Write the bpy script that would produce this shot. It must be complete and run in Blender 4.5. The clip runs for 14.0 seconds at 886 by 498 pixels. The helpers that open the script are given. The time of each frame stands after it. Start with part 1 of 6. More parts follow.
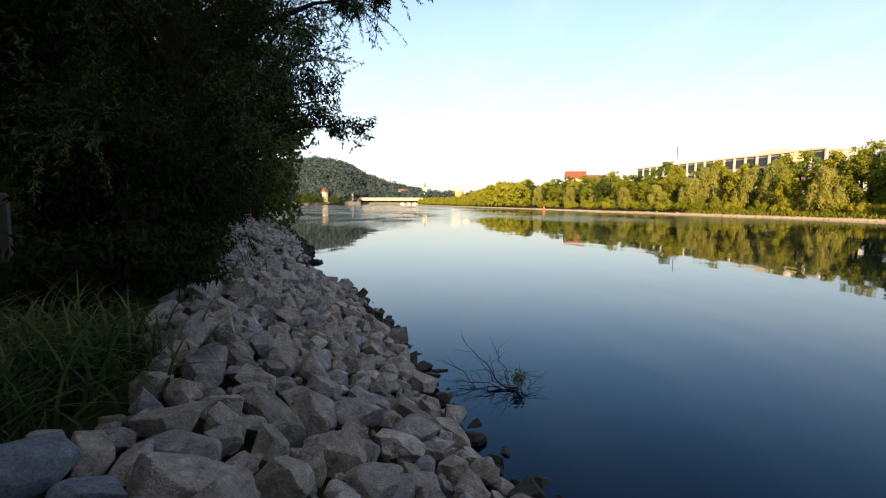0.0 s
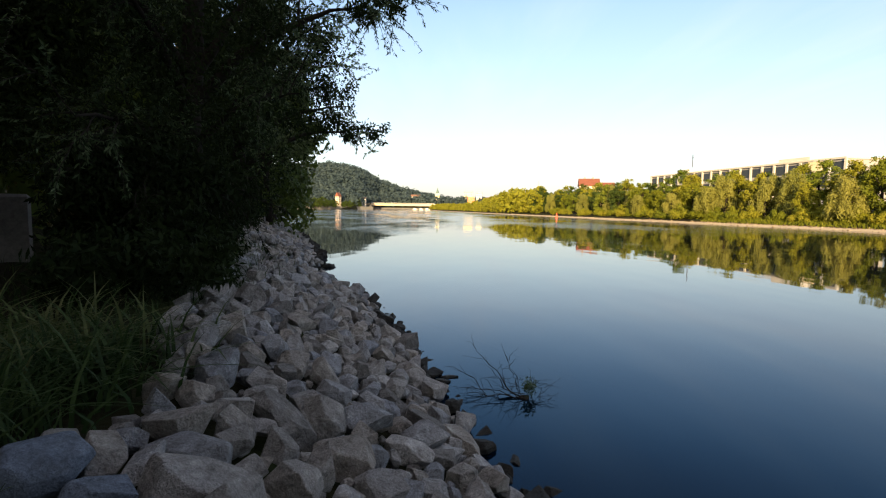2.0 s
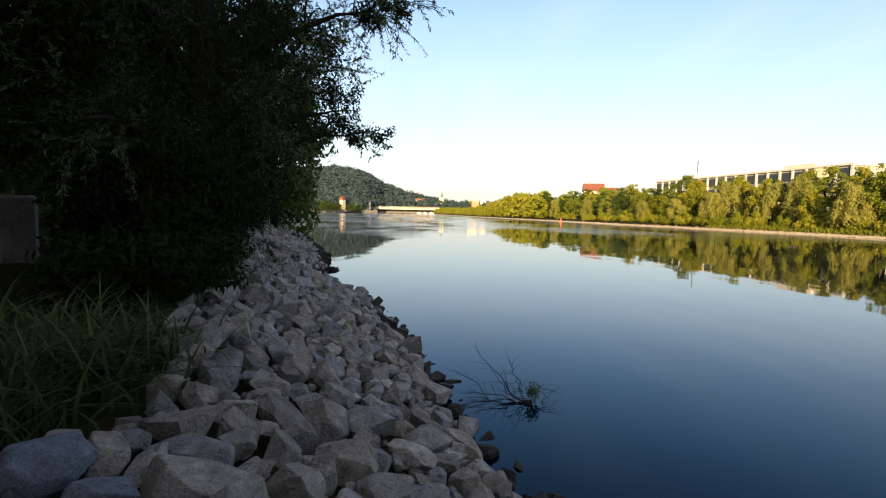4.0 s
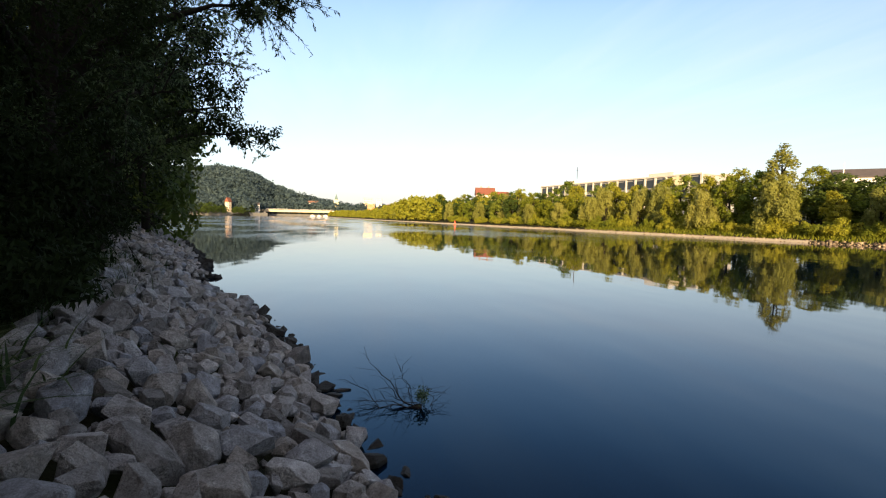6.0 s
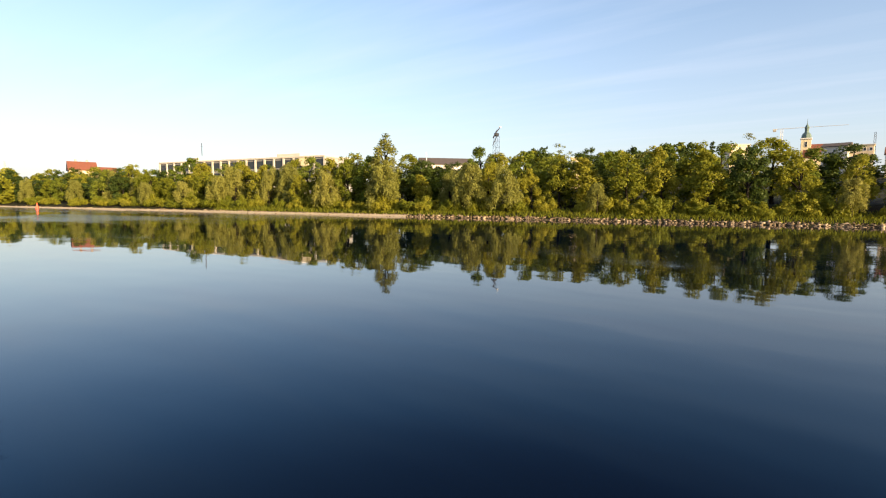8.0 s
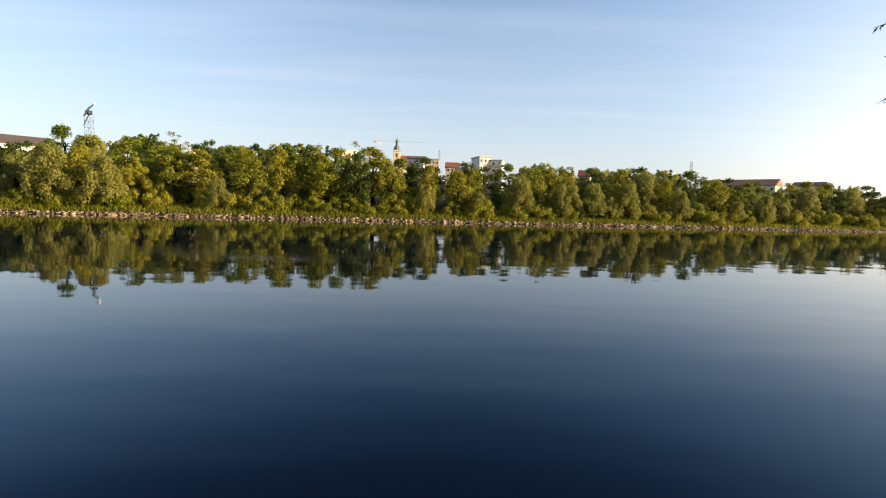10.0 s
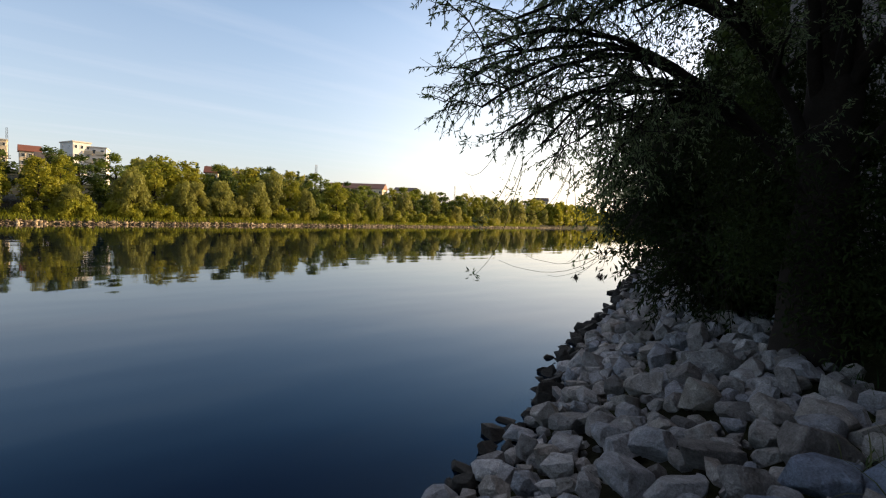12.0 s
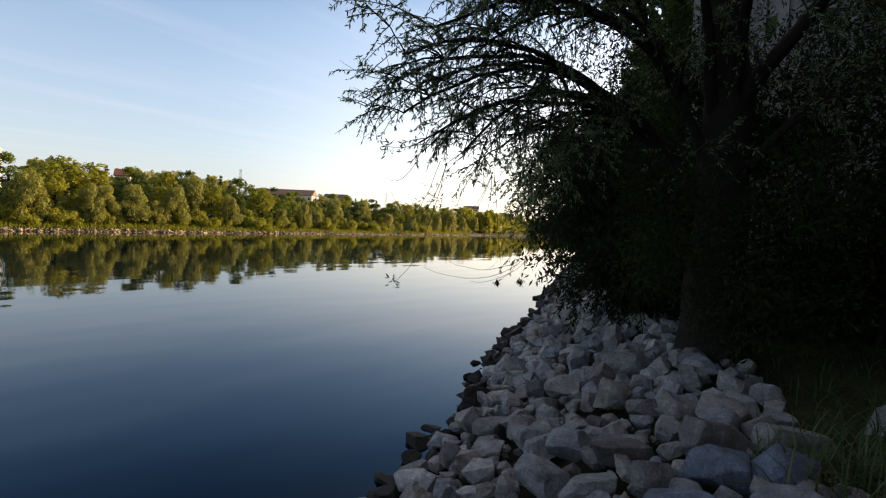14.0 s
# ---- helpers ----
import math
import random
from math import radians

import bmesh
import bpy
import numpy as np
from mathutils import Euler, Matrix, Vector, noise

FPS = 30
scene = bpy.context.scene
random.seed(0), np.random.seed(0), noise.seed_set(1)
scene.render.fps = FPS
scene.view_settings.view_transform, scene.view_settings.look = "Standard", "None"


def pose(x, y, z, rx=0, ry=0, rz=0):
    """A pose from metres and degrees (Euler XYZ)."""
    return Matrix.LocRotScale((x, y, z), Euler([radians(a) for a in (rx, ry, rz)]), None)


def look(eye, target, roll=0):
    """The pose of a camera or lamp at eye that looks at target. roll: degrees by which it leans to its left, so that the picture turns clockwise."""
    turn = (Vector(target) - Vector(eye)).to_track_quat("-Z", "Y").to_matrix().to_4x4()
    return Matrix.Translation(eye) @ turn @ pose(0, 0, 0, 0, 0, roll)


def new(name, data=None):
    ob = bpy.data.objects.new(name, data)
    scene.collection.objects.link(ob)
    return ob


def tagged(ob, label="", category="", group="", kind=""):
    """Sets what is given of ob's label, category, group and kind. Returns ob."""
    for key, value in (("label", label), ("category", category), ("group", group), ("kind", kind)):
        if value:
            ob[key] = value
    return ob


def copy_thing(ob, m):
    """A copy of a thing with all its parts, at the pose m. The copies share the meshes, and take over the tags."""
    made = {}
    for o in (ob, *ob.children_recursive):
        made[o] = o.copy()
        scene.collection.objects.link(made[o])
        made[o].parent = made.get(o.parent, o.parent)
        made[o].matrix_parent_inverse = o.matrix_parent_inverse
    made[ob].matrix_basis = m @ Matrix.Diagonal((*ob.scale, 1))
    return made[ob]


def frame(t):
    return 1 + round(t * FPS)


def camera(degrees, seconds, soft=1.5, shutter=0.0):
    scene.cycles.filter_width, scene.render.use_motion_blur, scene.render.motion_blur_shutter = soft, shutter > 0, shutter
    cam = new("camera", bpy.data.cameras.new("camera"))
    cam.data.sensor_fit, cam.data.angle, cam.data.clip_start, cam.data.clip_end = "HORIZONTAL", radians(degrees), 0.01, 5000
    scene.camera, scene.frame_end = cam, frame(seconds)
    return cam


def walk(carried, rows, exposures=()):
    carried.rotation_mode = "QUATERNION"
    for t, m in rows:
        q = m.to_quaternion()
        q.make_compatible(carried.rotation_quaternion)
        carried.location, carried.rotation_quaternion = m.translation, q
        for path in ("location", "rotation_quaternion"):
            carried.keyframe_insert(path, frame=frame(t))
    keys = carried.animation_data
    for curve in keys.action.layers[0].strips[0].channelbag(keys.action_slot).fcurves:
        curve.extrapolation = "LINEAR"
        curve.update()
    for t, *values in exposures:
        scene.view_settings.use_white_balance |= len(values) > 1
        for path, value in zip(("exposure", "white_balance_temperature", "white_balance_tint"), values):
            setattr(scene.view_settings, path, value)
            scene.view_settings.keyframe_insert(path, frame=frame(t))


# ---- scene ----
# ======== camera and its walk ========
cam = camera(83.15, 14.0, soft=1.15)


def view(eye, az, pitch, roll):
    """A camera pose from its place, its bearing (clockwise from +y), its tilt and its lean."""
    a, p = radians(az), radians(pitch)
    way = Vector((math.sin(a) * math.cos(p), math.cos(a) * math.cos(p), math.sin(p)))
    return look(eye, Vector(eye) + way * 10, roll)


PATH = [
    (0.0, (-0.029, 0.553, 2.569), 0.32, -5.31, 0.07),
    (0.5, (-0.033, 0.557, 2.568), -0.09, -5.10, 0.77),
    (1.0, (-0.038, 0.562, 2.570), -0.34, -4.76, 0.50),
    (1.5, (-0.033, 0.559, 2.570), -0.67, -4.69, 0.38),
    (2.0, (-0.031, 0.554, 2.572), -1.04, -4.65, 0.72),
    (2.5, (-0.031, 0.556, 2.570), -1.21, -4.59, 0.81),
    (3.0, (-0.033, 0.556, 2.569), -1.48, -4.56, 1.00),
    (5.3, (-0.025, 0.566, 2.586), -1.04, -3.59, 1.59),
    (5.5, (-0.002, 0.570, 2.596), 0.99, -3.52, 1.30),
    (6.0, (0.089, 0.571, 2.609), 10.36, -3.65, 1.12),
    (6.5, (0.186, 0.562, 2.606), 19.96, -4.16, 1.41),
    (7.0, (0.302, 0.546, 2.615), 29.73, -4.73, 1.77),
    (7.5, (0.413, 0.497, 2.627), 39.47, -5.12, 1.36),
    (8.0, (0.493, 0.403, 2.610), 50.55, -5.40, 0.43),
    (8.2, (0.513, 0.364, 2.605), 54.85, -5.59, 1.28),
    (9.25, (0.575, 0.140, 2.595), 76.40, -5.30, 1.90),
    (10.3, (0.554, -0.095, 2.578), 98.11, -4.88, 2.39),
    (10.5, (0.558, -0.130, 2.583), 102.64, -4.81, 2.92),
    (11.0, (0.536, -0.210, 2.597), 113.37, -4.46, 2.06),
    (11.5, (0.502, -0.297, 2.608), 122.54, -4.19, 2.14),
    (12.0, (0.462, -0.382, 2.619), 131.82, -3.64, 2.16),
    (12.5, (0.433, -0.438, 2.610), 137.81, -3.43, 1.31),
    (13.0, (0.421, -0.464, 2.609), 139.71, -3.23, 1.08),
    (13.5, (0.424, -0.468, 2.603), 139.37, -2.87, 1.55),
    (14.0, (0.426, -0.486, 2.610), 139.58, -2.48, 2.35),
]
EXPOSURES = [(0.0, 1.51, 6950, 14), (3.0, 1.40, 6850, 14), (5.3, 1.42, 6750, 14), (6.5, 1.42, 6650, 15), (8.2, 1.35, 6600, 15), (10.3, 1.30, 6650, 15), (12.0, 1.29, 6700, 15), (14.0, 1.30, 6700, 15)]
walk(cam, [(t, view(eye, az, pitch, roll)) for t, eye, az, pitch, roll in PATH], EXPOSURES)

# ======== sky and sun ========
SUN_AZ, SUN_EL = 189.0, 12.0
world = bpy.data.worlds.new("world")
scene.world = world
world.use_nodes = True
wn, wl = world.node_tree.nodes, world.node_tree.links
sky = wn.new("ShaderNodeTexSky")
sky.sky_type, sky.sun_disc = "NISHITA", False
sky.sun_elevation, sky.sun_rotation = radians(SUN_EL), radians(SUN_AZ)
sky.altitude, sky.air_density, sky.dust_density, sky.ozone_density = 300, 1.1, 1.0, 2.0
wn["Background"].inputs["Strength"].default_value = 0.112
# faint high cirrus
tco = wn.new("ShaderNodeTexCoord")
sep = wn.new("ShaderNodeSeparateXYZ")
wl.new(tco.outputs["Generated"], sep.inputs[0])
zz = wn.new("ShaderNodeMath"); zz.operation = "MAXIMUM"; zz.inputs[1].default_value = 0.06
wl.new(sep.outputs["Z"], zz.inputs[0])
flat = wn.new("ShaderNodeVectorMath"); flat.operation = "DIVIDE"
zc = wn.new("ShaderNodeCombineXYZ")
for i in range(3):
    wl.new(zz.outputs[0], zc.inputs[i])
wl.new(tco.outputs["Generated"], flat.inputs[0]); wl.new(zc.outputs[0], flat.inputs[1])
mp = wn.new("ShaderNodeMapping"); mp.inputs["Rotation"].default_value = (0, 0, radians(25)); mp.inputs["Scale"].default_value = (1.5, 0.28, 1)
wl.new(flat.outputs[0], mp.inputs[0])
cn = wn.new("ShaderNodeTexNoise"); cn.inputs["Scale"].default_value = 1.3; cn.inputs["Detail"].default_value = 5; cn.inputs["Roughness"].default_value = 0.55
wl.new(mp.outputs[0], cn.inputs["Vector"])
cr = wn.new("ShaderNodeValToRGB")
cr.color_ramp.elements[0].position, cr.color_ramp.elements[1].position = 0.46, 0.74
cr.color_ramp.elements[0].color, cr.color_ramp.elements[1].color = (0, 0, 0, 1), (0.15, 0.15, 0.15, 1)
wl.new(cn.outputs["Fac"], cr.inputs[0])
cm = wn.new("ShaderNodeMixRGB"); cm.blend_type = "MIX"; cm.inputs["Color2"].default_value = (4.2, 4.4, 4.7, 1)
wl.new(cr.outputs[0], cm.inputs["Fac"]); wl.new(sky.outputs[0], cm.inputs["Color1"])
# pale summer haze, thickest at the horizon
hr = wn.new("ShaderNodeValToRGB")
for el, (p_, v_) in zip((hr.color_ramp.elements[0], hr.color_ramp.elements[1], hr.color_ramp.elements.new(0.12), hr.color_ramp.elements.new(0.4)), ((0.0, 0.72), (0.6, 0.0), (0.12, 0.44), (0.4, 0.06))):
    el.position, el.color = p_, (v_, v_, v_, 1)
wl.new(sep.outputs["Z"], hr.inputs[0])
hm = wn.new("ShaderNodeMixRGB")
# the haze glows warm round the low sun
sd = wn.new("ShaderNodeVectorMath"); sd.operation = "DOT_PRODUCT"
sd.inputs[1].default_value = (math.sin(radians(SUN_AZ)) * math.cos(radians(SUN_EL)), math.cos(radians(SUN_AZ)) * math.cos(radians(SUN_EL)), math.sin(radians(SUN_EL)))
wl.new(tco.outputs["Generated"], sd.inputs[0])
gr = wn.new("ShaderNodeMapRange"); gr.interpolation_type = "SMOOTHSTEP"
gr.inputs["From Min"].default_value, gr.inputs["From Max"].default_value = 0.25, 1.0
wl.new(sd.outputs["Value"], gr.inputs["Value"])
hc = wn.new("ShaderNodeMixRGB"); hc.inputs["Color1"].default_value, hc.inputs["Color2"].default_value = (2.32, 2.42, 2.9, 1), (8.6, 7.4, 6.2, 1)
wl.new(gr.outputs["Result"], hc.inputs["Fac"])
wl.new(hc.outputs[0], hm.inputs["Color2"])
# sky darkened above the view, most across the sun's line, to dim the water
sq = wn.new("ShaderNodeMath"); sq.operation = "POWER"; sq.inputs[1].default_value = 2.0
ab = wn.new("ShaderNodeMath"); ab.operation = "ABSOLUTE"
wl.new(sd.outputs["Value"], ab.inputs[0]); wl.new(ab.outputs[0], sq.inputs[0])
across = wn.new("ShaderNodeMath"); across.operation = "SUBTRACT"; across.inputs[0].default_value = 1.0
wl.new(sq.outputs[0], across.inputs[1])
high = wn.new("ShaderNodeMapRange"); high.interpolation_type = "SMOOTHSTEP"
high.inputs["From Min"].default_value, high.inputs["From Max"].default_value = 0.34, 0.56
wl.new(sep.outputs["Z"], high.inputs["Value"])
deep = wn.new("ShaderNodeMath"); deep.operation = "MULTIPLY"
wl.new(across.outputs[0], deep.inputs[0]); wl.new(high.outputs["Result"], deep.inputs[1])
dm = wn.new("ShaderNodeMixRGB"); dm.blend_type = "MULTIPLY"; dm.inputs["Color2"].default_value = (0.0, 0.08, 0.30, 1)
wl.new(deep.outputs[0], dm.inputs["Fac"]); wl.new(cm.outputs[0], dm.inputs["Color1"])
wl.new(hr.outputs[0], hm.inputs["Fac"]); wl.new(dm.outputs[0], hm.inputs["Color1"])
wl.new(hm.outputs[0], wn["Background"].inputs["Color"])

sun_data = bpy.data.lights.new("sun", "SUN")
sun_data.energy, sun_data.angle, sun_data.color = 5.0, radians(0.6), (1.0, 0.74, 0.40)
sun = new("sun", sun_data)
a_, e_ = radians(SUN_AZ), radians(SUN_EL)
sun.matrix_world = look((300 * math.sin(a_) * math.cos(e_), 300 * math.cos(a_) * math.cos(e_), 300 * math.sin(e_)), (0, 0, 0))

# ======== materials ========
def mat(name):
    m = bpy.data.materials.new(name)
    m.use_nodes = True
    return m, m.node_tree.nodes, m.node_tree.links, m.node_tree.nodes["Principled BSDF"]


def ramp(nodes, stops):
    r = nodes.new("ShaderNodeValToRGB")
    els = r.color_ramp.elements
    while len(els) < len(stops):
        els.new(0.5)
    for el, (p, c) in zip(els, stops):
        el.position, el.color = p, (*c, 1)
    return r


def noise_tex(nodes, links, scale, detail=4, rough=0.55, vec=None):
    n = nodes.new("ShaderNodeTexNoise")
    n.inputs["Scale"].default_value, n.inputs["Detail"].default_value, n.inputs["Roughness"].default_value = scale, detail, rough
    if vec:
        links.new(vec, n.inputs["Vector"])
    return n


def bump(nodes, links, bsdf, height, strength, distance):
    b = nodes.new("ShaderNodeBump")
    b.inputs["Strength"].default_value, b.inputs["Distance"].default_value = strength, distance
    links.new(height, b.inputs["Height"])
    links.new(b.outputs[0], bsdf.inputs["Normal"])
    return b


def surface(name, dark, light, scale, rough=0.8, bump_amt=0.3, bump_dist=0.01, fine=None, metal=0.0):
    """A worn surface: two scales of noise in colour, fine relief."""
    m, n, l, b = mat(name)
    co = n.new("ShaderNodeTexCoord")
    big = noise_tex(n, l, scale, 5, 0.6, co.outputs["Object"])
    sm = noise_tex(n, l, fine or scale * 9, 6, 0.7, co.outputs["Object"])
    mix = n.new("ShaderNodeMath"); mix.operation = "MULTIPLY_ADD"; mix.inputs[1].default_value = 0.5
    l.new(sm.outputs["Fac"], mix.inputs[0])
    half = n.new("ShaderNodeMath"); half.operation = "MULTIPLY"; half.inputs[1].default_value = 0.5
    l.new(big.outputs["Fac"], half.inputs[0]); l.new(half.outputs[0], mix.inputs[2])
    r = ramp(n, [(0.32, dark), (0.68, light)])
    l.new(mix.outputs[0], r.inputs[0]); l.new(r.outputs[0], b.inputs["Base Color"])
    b.inputs["Roughness"].default_value, b.inputs["Metallic"].default_value = rough, metal
    if rough > 0.88:
        b.inputs["Specular IOR Level"].default_value = 0.15
    if bump_amt:
        bump(n, l, b, mix.outputs[0], bump_amt, bump_dist)
    return m


def leaf_material(name, tones, trans=0.35, island=0.5, patch=0.8, rough=0.5, hue_swing=True, spec=0.3):
    """Leaves: tones from dark to light, chosen by leaf, by tree and by patches of the crown; thin, so that light comes through."""
    m, n, l, b = mat(name)
    geo, info, co = n.new("ShaderNodeNewGeometry"), n.new("ShaderNodeObjectInfo"), n.new("ShaderNodeTexCoord")
    nz = noise_tex(n, l, patch, 3, 0.5, co.outputs["Object"])
    s1 = n.new("ShaderNodeMath"); s1.operation = "MULTIPLY"; s1.inputs[1].default_value = island
    l.new(geo.outputs["Random Per Island"], s1.inputs[0])
    s2 = n.new("ShaderNodeMath"); s2.operation = "MULTIPLY_ADD"; s2.inputs[1].default_value = 0.55 if hue_swing else 0.1
    l.new(info.outputs["Random"], s2.inputs[0]); l.new(s1.outputs[0], s2.inputs[2])
    s3 = n.new("ShaderNodeMath"); s3.operation = "MULTIPLY_ADD"; s3.inputs[1].default_value = 0.6
    l.new(nz.outputs["Fac"], s3.inputs[0]); l.new(s2.outputs[0], s3.inputs[2])
    sc = n.new("ShaderNodeMath"); sc.operation = "MULTIPLY"; sc.inputs[1].default_value = 0.62
    l.new(s3.outputs[0], sc.inputs[0])
    k = len(tones) - 1
    r = ramp(n, [(0.1 + 0.8 * i / k, c) for i, c in enumerate(tones)])
    l.new(sc.outputs[0], r.inputs[0])
    l.new(r.outputs[0], b.inputs["Base Color"])
    b.inputs["Roughness"].default_value = rough
    b.inputs["Specular IOR Level"].default_value = spec
    t = n.new("ShaderNodeBsdfTranslucent")
    hs = n.new("ShaderNodeHueSaturation"); hs.inputs["Value"].default_value = 1.5; hs.inputs["Hue"].default_value = 0.485
    l.new(r.outputs[0], hs.inputs["Color"]); l.new(hs.outputs[0], t.inputs["Color"])
    mx = n.new("ShaderNodeMixShader"); mx.inputs[0].default_value = trans
    l.new(b.outputs[0], mx.inputs[1]); l.new(t.outputs[0], mx.inputs[2])
    l.new(mx.outputs[0], n["Material Output"].inputs["Surface"])
    return m


M = {}
M["leaf"] = leaf_material("leaf_green", [(0.072, 0.100, 0.011), (0.152, 0.172, 0.016), (0.245, 0.240, 0.025), (0.33, 0.292, 0.038)], patch=0.35, island=0.26, spec=0.12)
M["leaf_mid"] = leaf_material("leaf_fresh_green", [(0.048, 0.080, 0.010), (0.098, 0.135, 0.016), (0.165, 0.195, 0.024), (0.24, 0.25, 0.036)], patch=0.35, island=0.3, spec=0.12)
M["leaf_dark"] = leaf_material("leaf_deep_green", [(0.028, 0.048, 0.011), (0.050, 0.078, 0.015), (0.085, 0.112, 0.020)], patch=0.35, island=0.26, spec=0.12)
M["leaf_willow"] = leaf_material("leaf_willow_grey_green", [(0.11, 0.13, 0.030), (0.20, 0.206, 0.045), (0.30, 0.28, 0.068)], patch=0.4, island=0.26, spec=0.12)
# near leaves darkened in their colour to stand for shade
M["leaf_near_shade"] = leaf_material("leaf_near_shade_green", [(0.006, 0.012, 0.004), (0.014, 0.025, 0.007), (0.032, 0.048, 0.012)], trans=0.2, patch=0.6, rough=0.7, spec=0.08)
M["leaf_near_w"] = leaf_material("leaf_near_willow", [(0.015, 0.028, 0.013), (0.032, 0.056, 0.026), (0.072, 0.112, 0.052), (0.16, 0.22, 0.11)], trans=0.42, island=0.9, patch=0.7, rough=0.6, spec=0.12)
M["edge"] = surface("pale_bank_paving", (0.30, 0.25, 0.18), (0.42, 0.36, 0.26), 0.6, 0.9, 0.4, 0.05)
# lighter copy of the near leaf, coloured as if light fell on it
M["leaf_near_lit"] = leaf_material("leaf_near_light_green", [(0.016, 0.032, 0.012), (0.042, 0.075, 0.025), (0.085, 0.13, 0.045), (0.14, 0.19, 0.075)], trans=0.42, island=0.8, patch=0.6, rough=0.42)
M["grass"] = leaf_material("grass_blade", [(0.008, 0.020, 0.008), (0.022, 0.046, 0.015), (0.056, 0.090, 0.032), (0.15, 0.155, 0.07)], trans=0.3, patch=2.5, spec=0.1)
# blue-grey tones put distance haze into the hill's leaf colour
M["forest"] = leaf_material("leaf_hill_forest_hazed", [(0.044, 0.070, 0.078), (0.074, 0.106, 0.110), (0.108, 0.142, 0.132)], patch=0.03, hue_swing=False, island=0.12, spec=0.05)
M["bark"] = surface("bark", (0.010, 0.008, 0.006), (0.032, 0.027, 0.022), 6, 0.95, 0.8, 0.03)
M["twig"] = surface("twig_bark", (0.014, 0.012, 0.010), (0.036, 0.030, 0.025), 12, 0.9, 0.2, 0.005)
M["concrete"] = surface("weathered_concrete", (0.11, 0.107, 0.10), (0.27, 0.26, 0.245), 1.6, 0.9, 0.4, 0.01)
M["concrete_pale"] = surface("pale_concrete", (0.46, 0.43, 0.37), (0.58, 0.55, 0.48), 0.5, 0.85, 0.1, 0.01)
M["render_white"] = surface("white_render", (0.60, 0.57, 0.52), (0.72, 0.69, 0.64), 0.4, 0.85, 0.1, 0.01)
M["render_cream"] = surface("cream_render", (0.60, 0.48, 0.32), (0.70, 0.58, 0.40), 0.4, 0.85, 0.1, 0.01)
M["render_yellow"] = surface("yellow_render", (0.64, 0.54, 0.32), (0.74, 0.64, 0.42), 0.4, 0.85, 0.1, 0.01)
M["render_grey"] = surface("grey_render", (0.24, 0.24, 0.24), (0.32, 0.31, 0.30), 0.4, 0.85, 0.1, 0.01)
M["orange"] = surface("orange_render", (0.55, 0.16, 0.05), (0.66, 0.22, 0.08), 0.4, 0.85, 0.1, 0.01)
M["roof_red"] = surface("red_roof_tile", (0.13, 0.042, 0.026), (0.22, 0.075, 0.040), 1.5, 0.85, 0.5, 0.03)
M["roof_brown"] = surface("brown_roof_tile", (0.15, 0.075, 0.05), (0.24, 0.13, 0.085), 1.5, 0.85, 0.5, 0.03)
M["roof_dark"] = surface("dark_roof", (0.05, 0.04, 0.036), (0.10, 0.08, 0.07), 1.0, 0.8, 0.3, 0.02)
M["copper"] = surface("green_copper", (0.07, 0.12, 0.11), (0.13, 0.19, 0.17), 1.0, 0.6, 0.1, 0.01)
M["glass_dark"] = surface("window_glass", (0.015, 0.02, 0.025), (0.03, 0.035, 0.04), 0.3, 0.08, 0, 0)
M["steel"] = surface("grey_steel", (0.12, 0.12, 0.13), (0.2, 0.2, 0.21), 2, 0.5, 0, 0, metal=0.7)
M["steel_dark"] = surface("dark_steel", (0.03, 0.035, 0.045), (0.06, 0.065, 0.08), 2, 0.5, 0, 0, metal=0.5)
M["buoy_red"] = surface("red_buoy_paint", (0.50, 0.06, 0.02), (0.62, 0.10, 0.04), 2, 0.4, 0, 0)
M["white_paint"] = surface("white_paint", (0.65, 0.65, 0.64), (0.8, 0.8, 0.79), 1, 0.5, 0, 0)
M["crane_yellow"] = surface("crane_paint", (0.50, 0.43, 0.30), (0.60, 0.52, 0.38), 1, 0.5, 0, 0)
# quay stone toned down to stand in for the shade there
M["quay"] = surface("shade_toned_quay_stone", (0.10, 0.10, 0.095), (0.19, 0.185, 0.17), 0.4, 0.9, 0.4, 0.05)
M["debris"] = surface("hanging_dead_leaves", (0.015, 0.012, 0.008), (0.04, 0.032, 0.02), 20, 0.95, 0.4, 0.01)


def ground_material():
    m, n, l, b = mat("bank_soil_and_grass")
    co = n.new("ShaderNodeTexCoord")
    big = noise_tex(n, l, 0.35, 5, 0.6, co.outputs["Object"])
    fine = noise_tex(n, l, 9, 6, 0.7, co.outputs["Object"])
    r1 = ramp(n, [(0.35, (0.016, 0.013, 0.009)), (0.55, (0.026, 0.028, 0.012)), (0.7, (0.04, 0.055, 0.017))])
    l.new(big.outputs["Fac"], r1.inputs[0])
    mx = n.new("ShaderNodeMixRGB"); mx.blend_type = "OVERLAY"; mx.inputs[0].default_value = 0.7
    l.new(r1.outputs[0], mx.inputs[1]); l.new(fine.outputs["Fac"], mx.inputs[2])
    l.new(mx.outputs[0], b.inputs["Base Color"])
    b.inputs["Roughness"].default_value, b.inputs["Specular IOR Level"].default_value = 0.95, 0.1
    bump(n, l, b, fine.outputs["Fac"], 0.8, 0.05)
    return m


